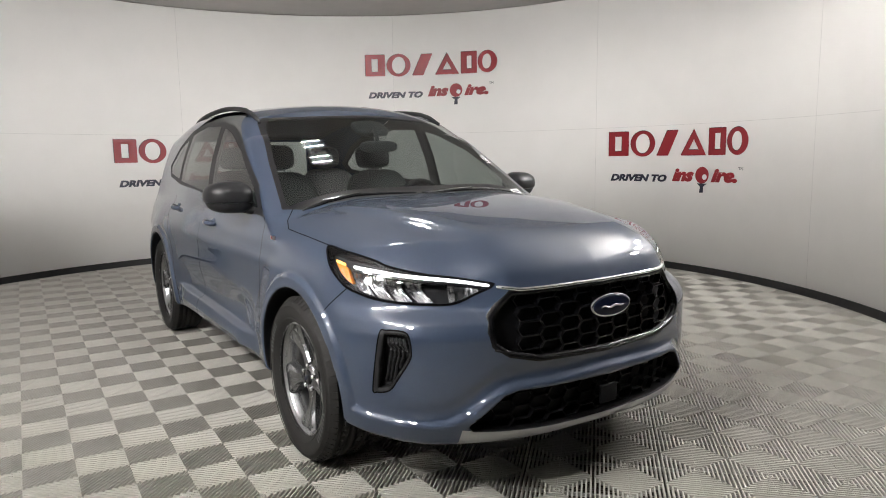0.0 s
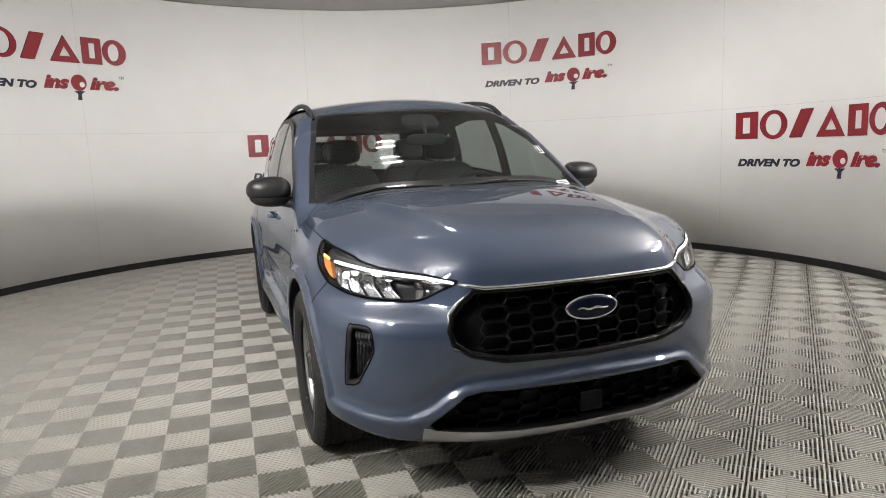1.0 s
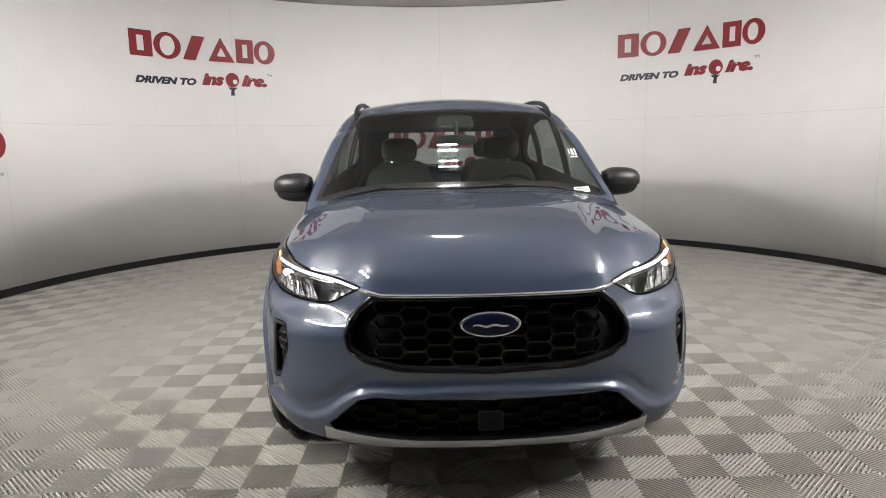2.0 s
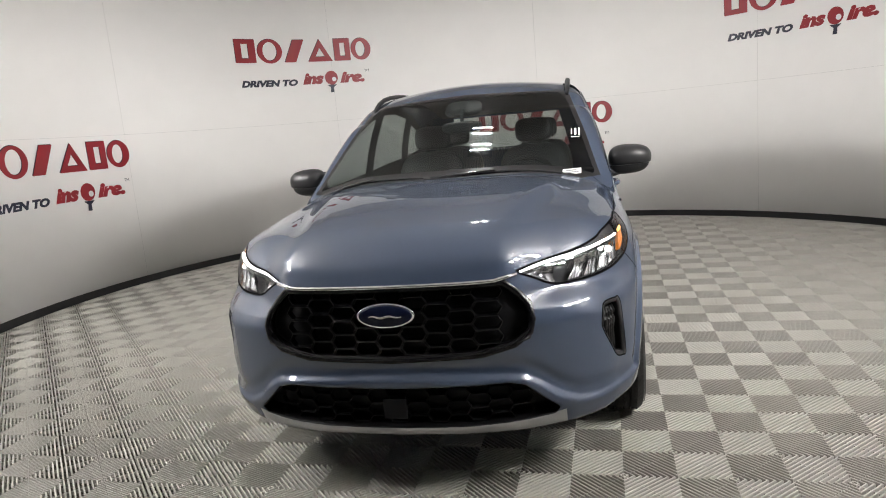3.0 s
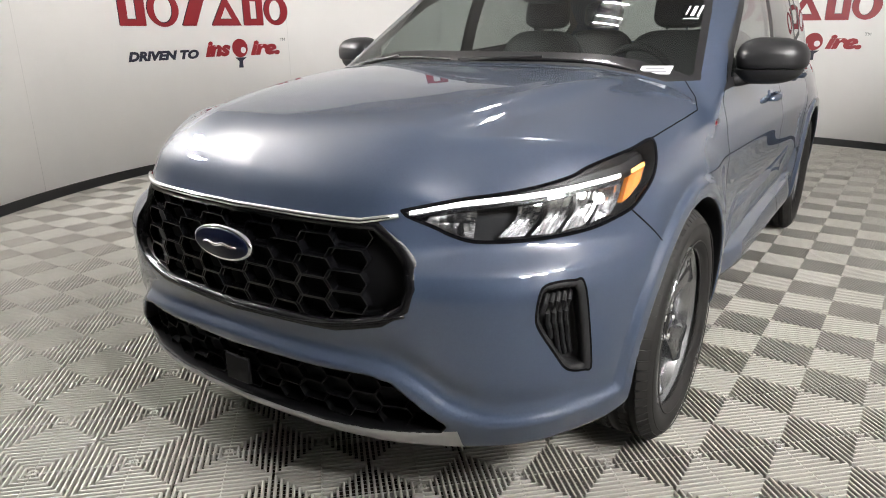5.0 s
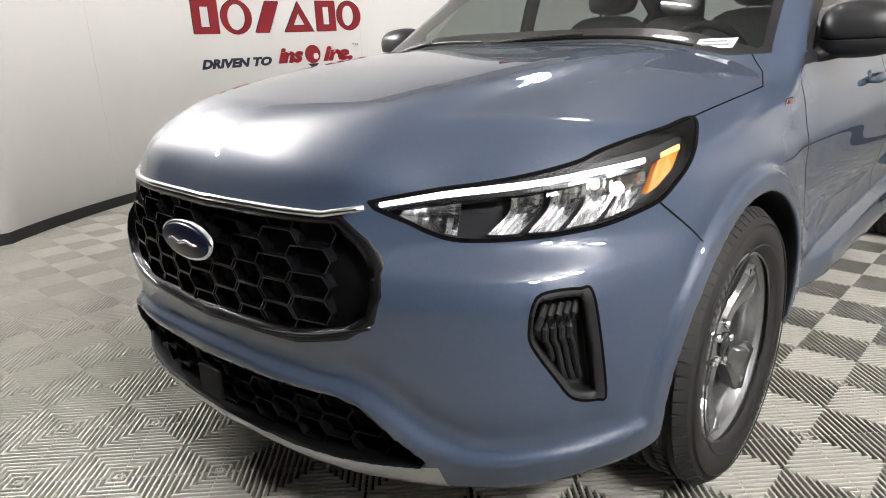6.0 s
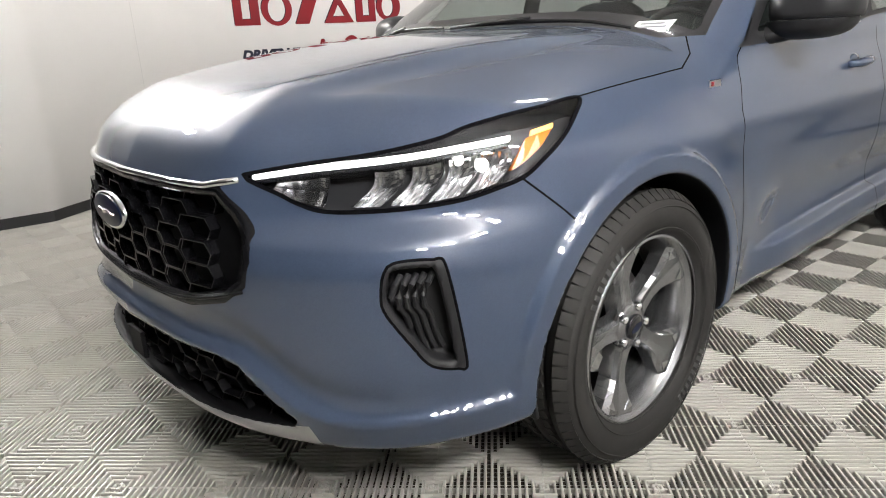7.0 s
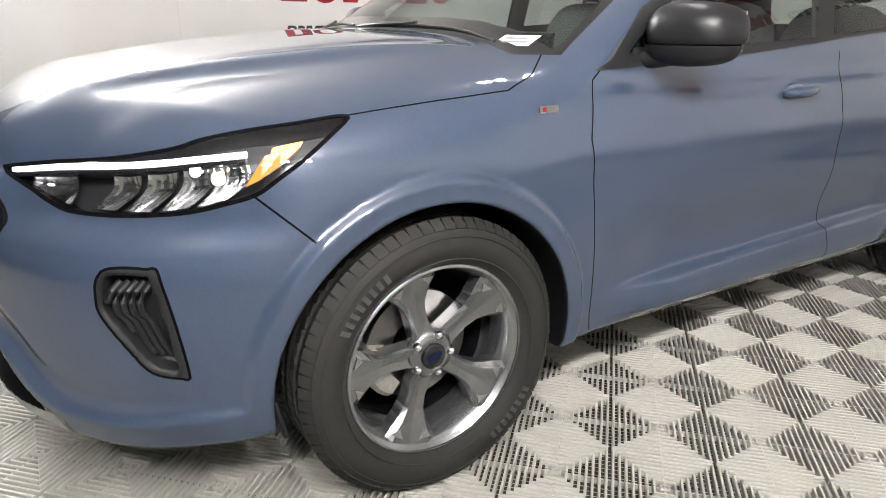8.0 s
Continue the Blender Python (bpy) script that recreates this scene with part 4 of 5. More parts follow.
def edge_band(poly, out, inn, lift, depth, n=6):
    """A rounded band that runs along a closed outline on the nose."""
    pts = []
    for i in range(len(poly)):
        (ax, az), (bx, bz) = poly[i], poly[(i + 1) % len(poly)]
        m = max(2, int(math.hypot(bx - ax, bz - az) / 0.02))
        pts += [(ax + (bx - ax) * k / m, az + (bz - az) * k / m) for k in range(m)]
    bm = bmesh.new()
    rings = []
    cnt = len(pts)
    for i, (x, z) in enumerate(pts):
        (ax, az), (bx, bz) = pts[i - 2], pts[(i + 2) % cnt]
        t = Vector((bx - ax, 0, bz - az)).normalized()
        o = Vector((-t.z, 0, t.x)) if (-t.z * x + t.x * (z - 0.70)) > 0 else Vector((t.z, 0, -t.x))
        row = []
        for f, dl in ((out, -0.004), (out - 0.003, lift), (0.0, lift + 0.002), (-inn, lift - 0.003), (-inn - 0.006, -depth)):
            px, pz = x + o.x * f, z + o.z * f
            p = front_at(max(-0.56, min(0.56, px)), pz)
            row.append(bm.verts.new((px, p.y - dl, pz)))
        rings.append(row)
    for i in range(cnt):
        a, b = rings[i], rings[(i + 1) % cnt]
        for k in range(4):
            bm.faces.new((a[k], a[k + 1], b[k + 1], b[k]))
    bmesh.ops.recalc_face_normals(bm, faces=bm.faces)
    return bm


part("grille_frame", edge_band(GRILLE, 0.010, 0.014, 0.001, 0.045), M_FRAME, grille, "gloss-black frame round the grille", True)
bm = bmesh.new()
pts = []
for k in range(25):
    x = -0.462 + 0.924 * k / 24
    z = 0.834 + 0.013 * sstep(0.38, 0.46, abs(x))
    p = front_at(x, z)
    pts.append((x, p.y - 0.002, z))
tube(bm, pts, 0.0095, 10, flat=0.85)
part("chrome_bar", bm, M_CHROME, grille, "bright chrome bar along the grille top", True)
bm = bmesh.new()
pts = [(x, front_at(x, z).y + 0.004, z) for x, z in [(-0.505 + 1.01 * k / 24, 0.566 + 0.06 * (abs(-0.505 + 1.01 * k / 24) / 0.505) ** 3) for k in range(25)]]
tube(bm, pts, 0.008, 10, flat=0.7)
part("lower_bar", bm, M_FRAME, grille, "gloss-black bar under the grille", True)
bm = bmesh.new()
box(bm, (0.09, 0.012, 0.075), pose(0, front_at(0, 0.385).y + 0.012, 0.385), 0.004)
part("sensor_cover", bm, M_GRL2, low_g, "smooth black sensor cover")

badge = new("badge")
badge.parent = car
badge["label"] = "dark blue oval badge with chrome rim"
by = front_at(0, 0.742).y - 0.022
for nm, rx, rz, d, m in (("badge_rim", 0.108, 0.046, 0.011, M_CHROME), ("badge_field", 0.1005, 0.0395, 0.013, M_BLUE)):
    bm = bmesh.new()
    lathe(bm, [(0.0, 0.0), (0.93, 0.0), (0.985, -d * 0.15), (1.0, -d * 0.45), (1.0, -d)], 48)
    bmesh.ops.transform(bm, matrix=pose(0, 0, 0, 0, 0, 90), verts=bm.verts)
    bmesh.ops.scale(bm, vec=(rx, 1, rz), verts=bm.verts)
    bmesh.ops.transform(bm, matrix=Matrix.Translation((0, by - (0.004 if nm == "badge_field" else 0.0), 0.742)) @ Matrix.Diagonal((1, -1, 1, 1)), verts=bm.verts)
    bmesh.ops.recalc_face_normals(bm, faces=bm.faces)
    part(nm, bm, m, badge, "", True)
bm = bmesh.new()
tube(bm, [(-0.062 + 0.124 * k / 30, by - 0.006, 0.742 + 0.004 * math.sin(k * 0.42) * (1 - k / 60) - 0.002) for k in range(31)], [0.002 + 0.003 * math.sin(math.pi * k / 30) for k in range(31)], 6)
part("badge_line", bm, M_CHROME, badge, "", True)


# ---------- lamps ----------
LV, LT = skins["lens"].packed()
LN = unit(grad(plain, LV))
for sgn in (1, -1):
    M = np.array([sgn, 1, 1])
    lamp = new("headlamp")
    lamp.parent = car
    lamp["label"] = "lit headlamp with white light bar and amber corner"
    T2 = LT if sgn > 0 else LT[:, ::-1]
    arrays("lamp_bucket", (LV - LN * 0.055) * M, T2, M_BUCK, lamp, "dark lamp housing", True)
    # walls between lens edge and bucket
    edges = {}
    for t in LT:
        for a, b in ((t[0], t[1]), (t[1], t[2]), (t[2], t[0])):
            edges[(a, b)] = 1
    rim_e = [(a, b) for a, b in edges if (b, a) not in edges]
    bv, bf = [], []
    for a, b in rim_e:
        i = len(bv)
        bv += [LV[a] - LN[a] * 0.002, LV[b] - LN[b] * 0.002, LV[b] - LN[b] * 0.056, LV[a] - LN[a] * 0.056]
        bf.append((i, i + 1, i + 2, i + 3))
    arrays("lamp_wall", np.array(bv) * M, bf, M_GBLK, lamp)

    def on_lens(s, z, depth):
        p = diag_at(s, z)
        n = unit(grad(plain, np.array([p[:]])))[0]
        q = np.array(p[:]) - n * depth
        return Vector(q * M)

    def ribbon(name, top, bot, d0, d1, m, lab=""):
        """A solid strip between two lines of (s, z), from depth d0 to d1."""
        n = len(top)
        bm = bmesh.new()
        rows = []
        for (s0, z0), (s1, z1) in zip(top, bot):
            rows.append([bm.verts.new(on_lens(s0, z0, d0)), bm.verts.new(on_lens(s1, z1, d0)), bm.verts.new(on_lens(s1, z1, d1)), bm.verts.new(on_lens(s0, z0, d1))])
        for a, b in zip(rows[:-1], rows[1:]):
            for k in range(4):
                bm.faces.new((a[k], a[(k + 1) % 4], b[(k + 1) % 4], b[k]))
        bm.faces.new(rows[0])
        bm.faces.new(rows[-1][::-1])
        bmesh.ops.recalc_face_normals(bm, faces=bm.faces)
        return part(name, bm, m, lamp, lab)

    def line(pts, n=14, dz=0.0):
        s = np.linspace(pts[0][0], pts[-1][0], n)
        return list(zip(s, interp([p[0] for p in pts], [p[1] + dz for p in pts], s)))

    TOP = [(-0.228, 0.8565), (-0.055, 0.876), (0.108, 0.8895), (0.2, 0.9), (0.303, 0.9105)]
    ribbon("light_bar", line(TOP), line(TOP, 14, -0.007), 0.003, 0.018, M_DRL, "white daytime light bar")
    ribbon("bar_shroud", line(TOP, 14, -0.0115), line(TOP, 14, -0.019), 0.008, 0.05, M_GBLK)
    ribbon("amber_reflector", [(0.338, 0.905), (0.366, 0.913), (0.398, 0.919)], [(0.307, 0.842), (0.333, 0.855), (0.370, 0.884)], 0.012, 0.03, M_AMBER, "amber side reflector")
    ribbon("amber_lamp", [(0.35, 0.919), (0.40, 0.929)], [(0.348, 0.910), (0.398, 0.920)], 0.009, 0.014, M_AMBERL, "glowing amber marker")
    # ribbed reflector bowls that lean outward, with dark gaps
    for s0, s1, lean in ((-0.195, -0.085, 0.012), (-0.03, 0.035, 0.055), (0.05, 0.115, 0.055), (0.13, 0.195, 0.05), (0.21, 0.275, 0.035)):
        n, rows_n = 11, 9
        bm = bmesh.new()
        rows = []
        for i in range(n):
            g = i / (n - 1)
            sb = s0 + (s1 - s0) * g
            st = sb + lean
            zt = float(interp([p[0] for p in TOP], [p[1] - 0.0205 for p in TOP], np.array([st]))[0])
            zb = float(interp((-0.225, -0.15, -0.08, 0.09, 0.22, 0.311), (0.842, 0.805, 0.79, 0.791, 0.804, 0.83), np.array([sb]))[0])
            zb = min(zb, zt - 0.012)
            row = []
            for k in range(rows_n):
                f = k / (rows_n - 1)
                bow = math.sin(math.pi * g) * 0.6 + 0.4
                dep = 0.014 + 0.034 * math.sin(math.pi * (0.12 + 0.8 * f)) * bow + (0.0025 if i % 2 else 0.0)
                bend_s = 0.018 * math.sin(math.pi * f) * (1 if lean > 0.02 else 0)
                row.append(bm.verts.new(on_lens(st + (sb - st) * f + bend_s, zt + (zb - zt) * f, dep)))
            rows.append(row)
        for a, b in zip(rows[:-1], rows[1:]):
            for k in range(rows_n - 1):
                bm.faces.new((a[k], a[k + 1], b[k + 1], b[k]))
        bmesh.ops.recalc_face_normals(bm, faces=bm.faces)
        part("reflector", bm, M_REFL, lamp, "bright ribbed reflector bowl")
    for s, z, r in ((0.25, 0.862, 0.014), (0.20, 0.878, 0.011)):
        bm = bmesh.new()
        bmesh.ops.create_uvsphere(bm, u_segments=16, v_segments=10, radius=r, matrix=Matrix.Translation(on_lens(s, z, 0.03)))
        part("projector", bm, M_BEAM, lamp, "lit projector lens", True)

# ---------- bumper vents with wavy fins ----------
for sgn in (1, -1):
    vent = new("bumper_vent")
    vent.parent = car
    vent["label"] = "black bumper vent with wavy upright fins"

    def on_vent(s, z, depth):
        p = diag_at(s, z)
        n = unit(grad(plain, np.array([p[:]])))[0]
        return Vector((np.array(p[:]) - n * depth) * np.array([sgn, 1, 1]))

    for k in range(5):
        s_top = 0.068 + 0.0165 * k
        path = []
        for z, ds, dep in ((0.662, 0.012, 0.03), (0.645, -0.002, 0.014), (0.622, -0.013, 0.010), (0.60, -0.012, 0.012), (0.58, 0.0, 0.022), (0.55, 0.008, 0.026), (0.52, 0.016, 0.03), (0.495, 0.026, 0.034)):
            s = s_top + ds
            if poly_sdf(VENT, np.array([s]), np.array([z]))[0] < -0.012:
                path.append(on_vent(s, z, dep))
        if len(path) > 2:
            bm = bmesh.new()
            tube(bm, path, 0.007, 8)
            part("fin", bm, M_BLK, vent, "", False)


# ---------- door mirrors, handles, rails, wipers ----------
def mirror(sgn):
    e = new("door_mirror")
    e.parent = car
    e["label"] = "black door mirror"
    def shell(cx, cy, cz, rx, ry, rz, zlo, zhi, name, m):
        bm = bmesh.new()
        r = bmesh.ops.create_uvsphere(bm, u_segments=32, v_segments=20, radius=1.0)
        for v in r["verts"]:
            x, y, z = v.co
            f = lambda a, p: math.copysign(abs(a) ** p, a)
            x, y, z = f(x, 0.72), f(y, 0.8), f(z, 0.8)
            z = max(zlo, min(zhi, z))
            taper = 1 - 0.14 * (x + 1) / 2
            if y > 0.35:
                y = 0.35 + (y - 0.35) * 0.15
            v.co = (sgn * (cx + x * rx), cy + y * ry + 0.02 * x, cz + z * rz * taper)
        bmesh.ops.recalc_face_normals(bm, faces=bm.faces)
        return part(name, bm, m, e, "", True)
    shell(0.968, 0.765, 1.137, 0.118, 0.10, 0.079, -0.45, 1.0, "mirror_cap", M_BLKM)
    shell(0.958, 0.77, 1.115, 0.115, 0.098, 0.074, -1.0, -0.2, "mirror_base", M_BLK)
    bm = bmesh.new()
    tube(bm, [(sgn * 0.82, 0.70, 1.06), (sgn * 0.87, 0.73, 1.066), (sgn * 0.92, 0.76, 1.075), (sgn * 0.98, 0.775, 1.082)], [0.045, 0.04, 0.036, 0.03], 12, flat=0.7)
    part("mirror_arm", bm, M_BLK, e, "", True)
    bm = bmesh.new()
    box(bm, (0.20, 0.006, 0.10), pose(sgn * 0.968, 0.816, 1.137), 0.002)
    part("mirror_glass", bm, M_CHROME, e, "silvered mirror glass")


M_BLKM = mat("satin_black_cap", (0.013, 0.013, 0.014), 0.38, spec=0.35, grain=0.1, scale=100.0)
for sgn in (1, -1):
    mirror(sgn)
    for hy, hz in ((1.41, 0.945), (2.38, 0.985)):
        e = new("door_handle")
        e.parent = car
        e["label"] = "body-colour pull handle"
        p0, p1 = side_at(hy - 0.09, hz - 0.004), side_at(hy + 0.09, hz + 0.006)
        bm = bmesh.new()
        pts = []
        for k in range(9):
            f = k / 8
            p = p0.lerp(p1, f)
            pts.append((sgn * (p.x + 0.004 + 0.030 * math.sin(math.pi * f) ** 0.5), p.y, p.z))
        tube(bm, pts, [0.010, 0.014, 0.0155, 0.016, 0.016, 0.016, 0.0155, 0.014, 0.010], 10, flat=1.0)
        part("grip", bm, M_PAINT, e, "", True)
        bm = bmesh.new()
        c = side_at(hy - 0.015, hz + 0.004)
        bmesh.ops.create_uvsphere(bm, u_segments=20, v_segments=10, radius=1.0, matrix=Matrix.Translation((sgn * (c.x - 0.006), c.y, c.z)) @ Matrix.Diagonal((0.010, 0.052, 0.026, 1)))
        part("handle_cup", bm, M_PAINT, e, "", True)
    # roof rail
    e = new("roof_rail")
    e.parent = car
    e["label"] = "black arched roof rail"
    bm = bmesh.new()
    pts = []
    for k in range(15):
        y = 1.22 + 1.72 * k / 14
        x = 0.632 - 0.05 * (k / 14) ** 2
        q = solve_on(plain, (x - 0.02, y, 0), 2, 1.9, 1.2)
        lift = 0.022 * math.sin(math.pi * k / 14) ** 0.4
        pts.append((sgn * x, y, q.z + lift))
    tube(bm, pts, [0.010] + [0.017] * 13 + [0.010], 10, flat=0.9)
    part("rail", bm, M_BLK, e, "", True)
    # fender plate: plain bars
    p = side_at(0.335, 0.953)
    bm = bmesh.new()
    box(bm, (0.004, 0.062, 0.02), pose(sgn * (p.x + 0.001), 0.335, 0.953, 0, 0, 0), 0.001, 1)
    pl = part("fender_badge", bm, M_CHROME, car, "small chrome plate")
    bm = bmesh.new()
    box(bm, (0.003, 0.009, 0.011), pose(sgn * (p.x + 0.0035), 0.32 if sgn > 0 else 0.35, 0.953))
    part("badge_bar", bm, M_RED, pl)
    # stone guard ahead of the wheel
    bm = bmesh.new()
    box(bm, (0.20, 0.012, 0.10), pose(sgn * 0.78, -0.39, 0.31, 12, 0, 0), 0.004)
    part("stone_guard", bm, M_BLK, car)


def screen_at(x, z, lift=0.0):
    n = Vector((0.789 * x, -1.0, 1.78)).normalized()
    return Vector((x, 0.22 + (z - 1.09) * 1.78 + 0.24 * (x / 0.78) ** 2, z)) + n * lift


def foot_z(x):
    return float(hood_top(abs(x), 0.25))


def wiper(xa, xb, xp):
    e = new("wiper")
    e.parent = car
    e["label"] = "black windscreen wiper"
    bm = bmesh.new()
    tube(bm, [screen_at(x, foot_z(x) + 0.010 + 0.006 * math.sin(math.pi * k / 12), 0.005) for k, x in ((k, xa + (xb - xa) * k / 12) for k in range(13))], 0.004, 6)
    part("blade", bm, M_BLK, e)
    bm = bmesh.new()
    m = (xa + xb) / 2
    tube(bm, [screen_at(x, foot_z(x) + dz, lift) for x, dz, lift in ((xp, 0.004, 0.006), (xp + (m - xp) * 0.4, 0.009, 0.012), (m, 0.018, 0.012))], [0.009, 0.007, 0.005], 8)
    part("arm", bm, M_BLK, e)


wiper(-0.70, -0.12, -0.72)
wiper(-0.08, 0.60, -0.06)

# cowl: black strip between hood and windscreen
bm = bmesh.new()
rows = []
for k in range(31):
    x = -0.74 + 1.48 * k / 30
    yb, zb = float(screen_foot(x)), foot_z(x)
    rows.append([bm.verts.new((x, yb - 0.022, zb + 0.001)), bm.verts.new((x, yb - 0.006, zb + 0.007)), bm.verts.new((x, yb + 0.022, zb + 0.012))])
for a, b in zip(rows[:-1], rows[1:]):
    for k in range(2):
        bm.faces.new((a[k], b[k], b[k + 1], a[k + 1]))
part("cowl", bm, M_BLK, car, "black plastic cowl", True)

# windscreen label and its printed bars, hand-written marks
lab = new("windscreen_label")
lab.parent = car
lab["label"] = "white paper label behind the windscreen"


def screen_card(x0, x1, z0, z1, lift, m, parent, name):
    P = [screen_at(x0, z0, lift), screen_at(x1, z0, lift), screen_at(x1, z1, lift), screen_at(x0, z1, lift)]
    return arrays(name, P, [(0, 1, 2, 3)], m, parent)


screen_card(0.605, 0.70, 1.092, 1.118, 0.003, M_PAPER, lab, "paper")
for k in range(2):
    screen_card(0.617, 0.688 - 0.01 * k, 1.098 + 0.009 * k, 1.103 + 0.009 * k, 0.004, M_INK, lab, "printed_bar")
for x, z, dx, dz in ((0.65, 1.285, 0.006, 0.03), (0.668, 1.28, 0.012, 0.035), (0.69, 1.277, 0.008, 0.04), (0.65, 1.268, 0.05, 0.004)):
    screen_card(x, x + dx, z, z + dz, 0.009, M_PAPER, car, "chalk_stroke")


# ---------- interior ----------
def blob(bm, c, s, p=0.55, seg=24):
    r = bmesh.ops.create_uvsphere(bm, u_segments=seg, v_segments=14, radius=1.0)
    f = lambda a: math.copysign(abs(a) ** p, a)
    for v in r["verts"]:
        v.co = (f(v.co.x) * s[0], f(v.co.y) * s[1], f(v.co.z) * s[2])
    bmesh.ops.transform(bm, matrix=c, verts=r["verts"])


def seat(x, y, front=True):
    e = new("seat")
    e.parent = car
    e["label"] = "black leather car seat with headrest"
    for nm, c, s in (("cushion", pose(x, y - 0.22, 0.62, 6, 0, 0), (0.26, 0.28, 0.09)), ("backrest", pose(x, y + 0.06, 0.92, -16, 0, 0), (0.25, 0.075, 0.32)), ("headrest", pose(x, y + 0.18, 1.325, -10, 0, 0), (0.13, 0.05, 0.085))):
        bm = bmesh.new()
        blob(bm, c, s)
        part(nm, bm, M_SEAT, e, "", True)
    for dx in (-0.05, 0.05):
        bm = bmesh.new()
        tube(bm, [(x + dx, y + 0.13, 1.2), (x + dx, y + 0.17, 1.32)], 0.007, 8)
        part("headrest_post", bm, M_CHROME, e)


for sx in (0.37, -0.37):
    seat(sx, 1.54)
    seat(sx, 2.42)
bm = bmesh.new()
blob(bm, pose(0, 0.72, 0.92, -4, 0, 0), (0.76, 0.36, 0.125), 0.4, 40)
part("dashboard", bm, M_DASH, car, "dark grey dashboard", True)
bm = bmesh.new()
box(bm, (0.30, 0.02, 0.14), pose(0.0, 0.98, 1.045, -12, 0, 0), 0.006)
part("centre_screen", bm, M_GBLK, car, "black glass centre screen")
bm = bmesh.new()
lathe(bm, [(0.175 + 0.016 * math.cos(2 * math.pi * k / 10), 0.016 * math.sin(2 * math.pi * k / 10)) for k in range(10)], 40, pose(0.37, 1.06, 0.99, 0, 0, 0) @ pose(0, 0, 0, -25, 0, 90), True)
part("steering_wheel", bm, M_SEAT, car, "black steering wheel", True)
bm = bmesh.new()
blob(bm, pose(0, 0.92, 1.385, 6, 0, 0), (0.125, 0.018, 0.034), 0.6)
tube(bm, [(0, 0.93, 1.40), (0, 0.97, 1.50)], 0.012, 8)
part("rear_view_mirror", bm, M_DASH, car, "black interior mirror", True)
P = screen_at(0, 1.535, -0.045)
bm = bmesh.new()
blob(bm, Matrix.Translation(P) @ pose(0, 0, 0, 29, 0, 0), (0.115, 0.08, 0.025), 0.6)
part("sensor_housing", bm, M_DASH, car, "black sensor housing behind the windscreen", True)
bm = bmesh.new()
box(bm, (1.5, 3.2, 0.04), pose(0, 2.0, 0.47), 0.01)
part("cabin_floor", bm, M_DASH, car)
# inner lining of doors, pillars and roof, a little inside the outer skin
for nm, keys, m in (("headliner", ("roof",), M_LINER), ("door_lining", ("door_f", "door_r", "trim"), M_LINER)):
    for kk in keys:
        V, T = skins[kk].packed()
        if not len(T):
            continue
        N = unit(grad(plain, V))
        ok = (V[T][:, :, 2].max(1) > 0.5)
        V = V - N * 0.022
        arrays(nm, V, T[ok][:, ::-1], m, car, "", True, -N)
        arrays(nm, V * np.array([-1, 1, 1]), T[ok], m, car, "", True, -N * np.array([-1, 1, 1]))


# ---------- floor of square plastic tiles with ribs in rings ----------
bm = bmesh.new()
box(bm, (16, 20, 0.1), pose(0, 0.5, -0.0706))
tagged(part("floor", bm, M_SUB), "dark floor below pale grey ribbed plastic tiles", "floor", kind="structure")
floor_ob = bpy.data.objects["floor"]
TS = 0.201 * math.sqrt(2)      # side of a tile
O_T = Vector((0.998, -0.07, 0))


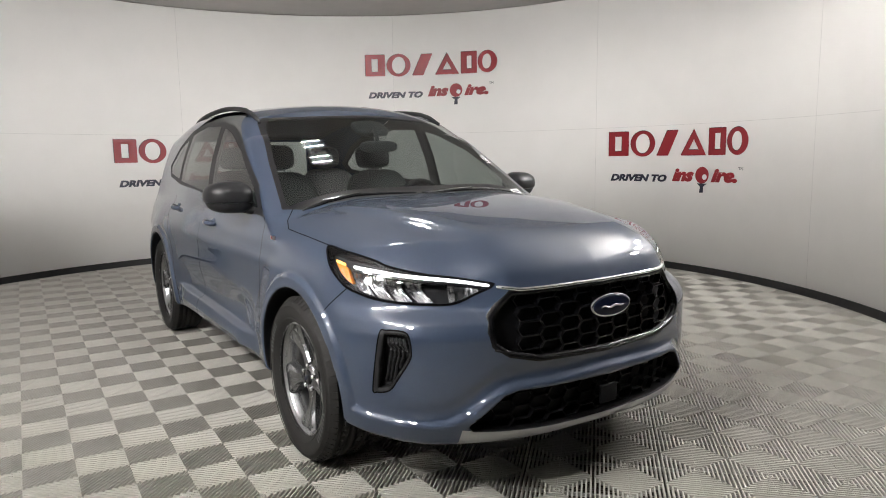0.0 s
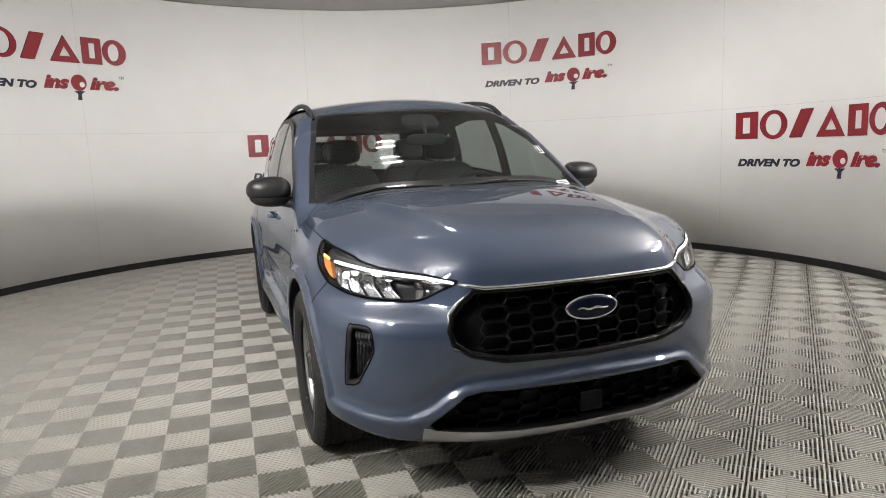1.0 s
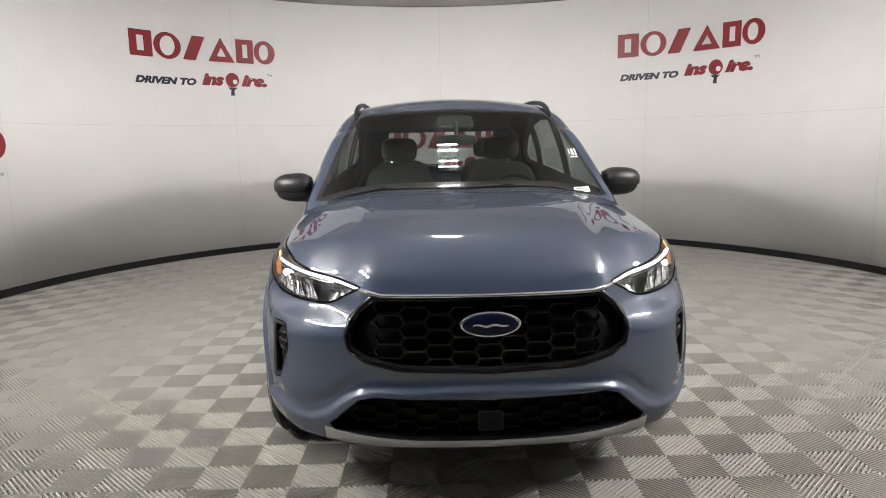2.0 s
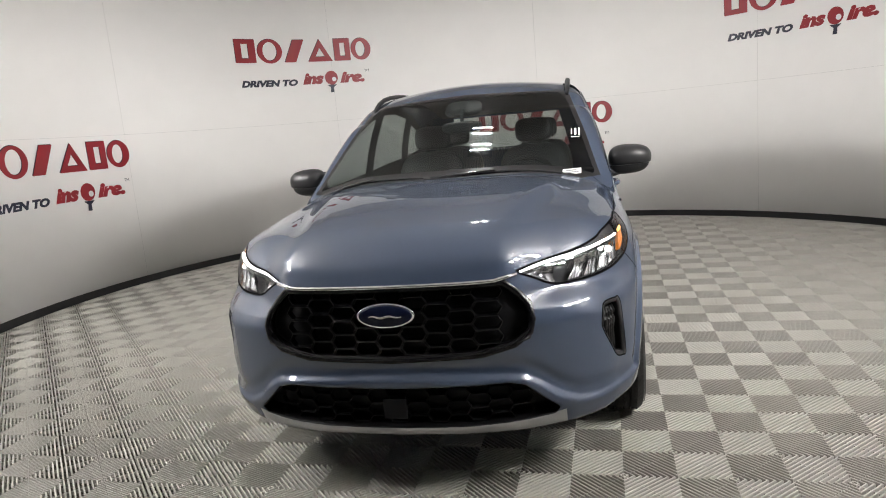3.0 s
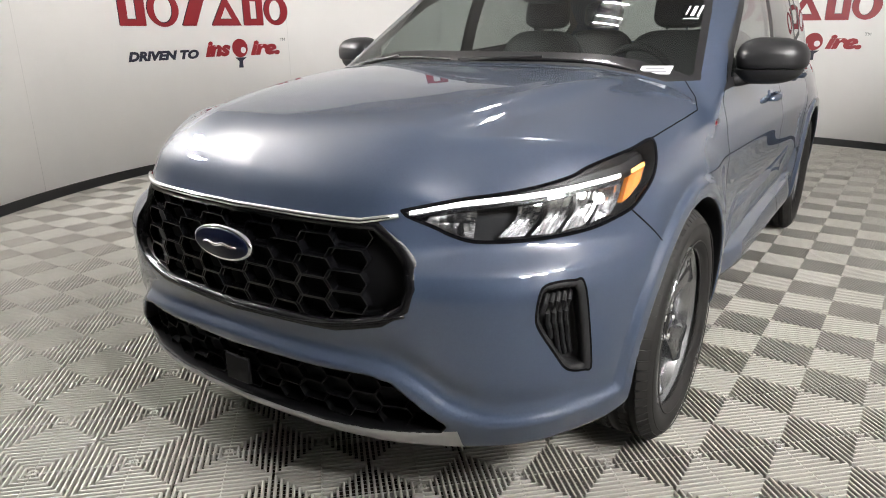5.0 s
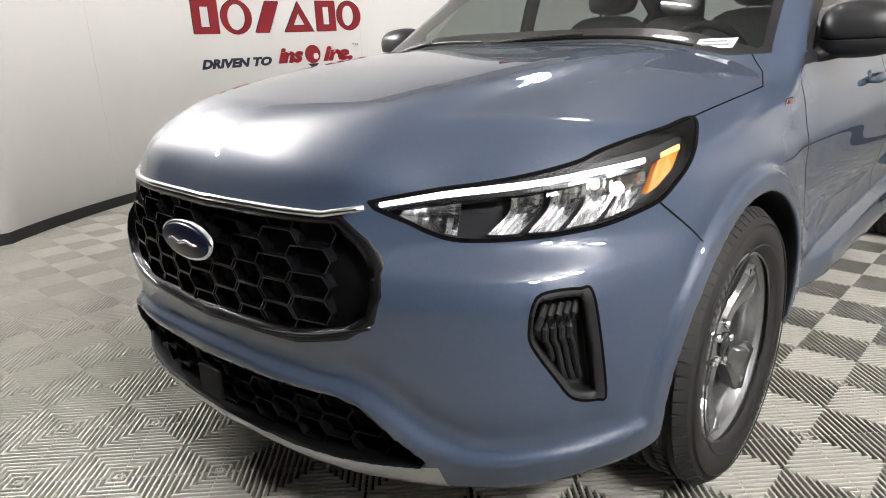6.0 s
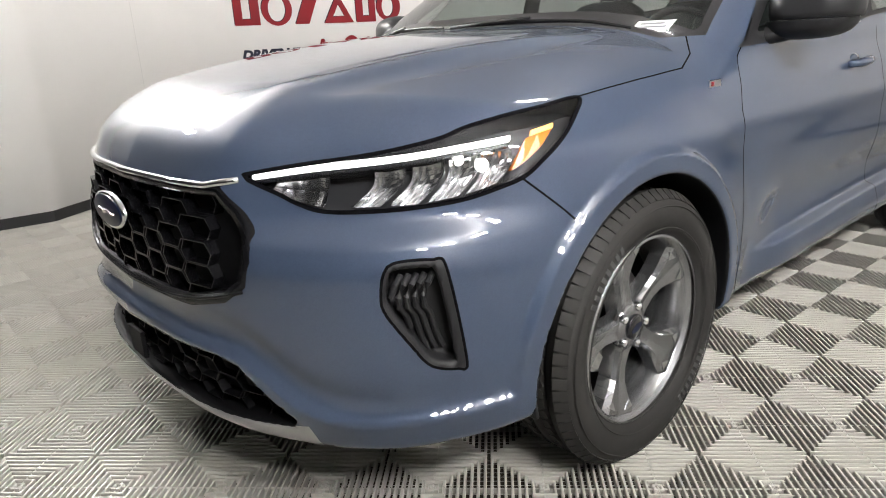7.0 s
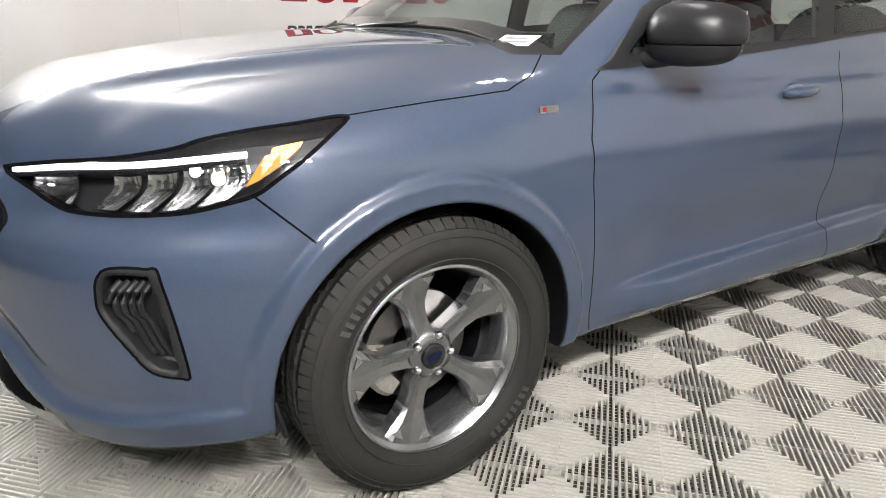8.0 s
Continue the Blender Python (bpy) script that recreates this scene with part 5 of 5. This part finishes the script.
def tile_mesh(n=8):
    """Ribs square to the tile's four edges, meeting on the diagonals, with low cross webs and a rim; top at z = 0."""
    V, F = [], []
    half = TS / 2 - 0.0006
    pitch = half / n
    rw, wide, low = pitch * 0.13, pitch * 0.215, -0.022

    def quad(p):
        F.append(tuple(range(len(V), len(V) + 4)))
        V.extend(p)

    for q in range(4):
        c, s = round(math.cos(q * math.pi / 2)), round(math.sin(q * math.pi / 2))
        rot = lambda x, y, z: (c * x - s * y, s * x + c * y, z)
        for k in range(-n, n):
            u = (k + 0.5) * pitch
            # flat top, sloping shoulders, upright sides
            line = [(u - wide, low), (u - wide, -0.003), (u - rw, 0), (u + rw, 0), (u + wide, -0.003), (u + wide, low)]
            for (a, za), (b, zb) in zip(line[:-1], line[1:]):
                quad([rot(a, -half, za), rot(b, -half, zb), rot(b, -abs(b), zb), rot(a, -abs(a), za)])
        for k in range(1, n):
            v = -k * pitch
            quad([rot(v, v - 0.0010, -0.0095), rot(-v, v - 0.0010, -0.0095), rot(-v, v + 0.0010, -0.0095), rot(v, v + 0.0010, -0.0095)])
        quad([rot(-half, -half, -0.005), rot(half, -half, -0.005), rot(half - 0.0022, -half + 0.0022, -0.005), rot(-half + 0.0022, -half + 0.0022, -0.005)])
        quad([rot(-half, -half, low), rot(half, -half, low), rot(half, -half, -0.005), rot(-half, -half, -0.005)])
    return V, F


TV, TF = tile_mesh()
tile_me = bpy.data.meshes.new("floor_tile")
tile_me.from_pydata(TV, [], TF)
tile_me.materials.append(M_TILE)
cells = []
for i in range(-40, 41):
    for j in range(-40, 41):
        # centres of tiles, which lie turned by 45 degrees to the car
        c = O_T + Vector(((i + j + 1) * 0.201, (i - j) * 0.201, 0))
        r = math.hypot(c.x - C0.x, c.y - C0.y)
        if r < WALL_R + 0.2 or (c.y < 0 and abs(c.x) < 3.75 and c.y > -5.1):
            cells.append(c)
near = sorted(cells, key=lambda c: math.hypot(c.x - 0.6, (c.y + 0.3) * 0.8))
for c in near[:300]:
    ob = new("floor_tile", tile_me)
    ob.matrix_basis = pose(c.x, c.y, 0, 0, 0, 45)
    ob.parent = floor_ob
bv = np.array(TV)
rot = np.array([[math.cos(math.pi / 4), -math.sin(math.pi / 4), 0], [math.sin(math.pi / 4), math.cos(math.pi / 4), 0], [0, 0, 1]])
bv = bv @ rot.T
V = np.concatenate([bv + np.array(c) for c in near[300:]])
F = np.concatenate([np.array(TF) + k * len(TV) for k in range(len(near) - 300)])
me = bpy.data.meshes.new("far_floor_tiles")
me.from_pydata(V.tolist(), [], F.tolist())
far = finish("far_floor_tiles", me, M_TILE, floor_ob)
far["kind"] = "stuff"
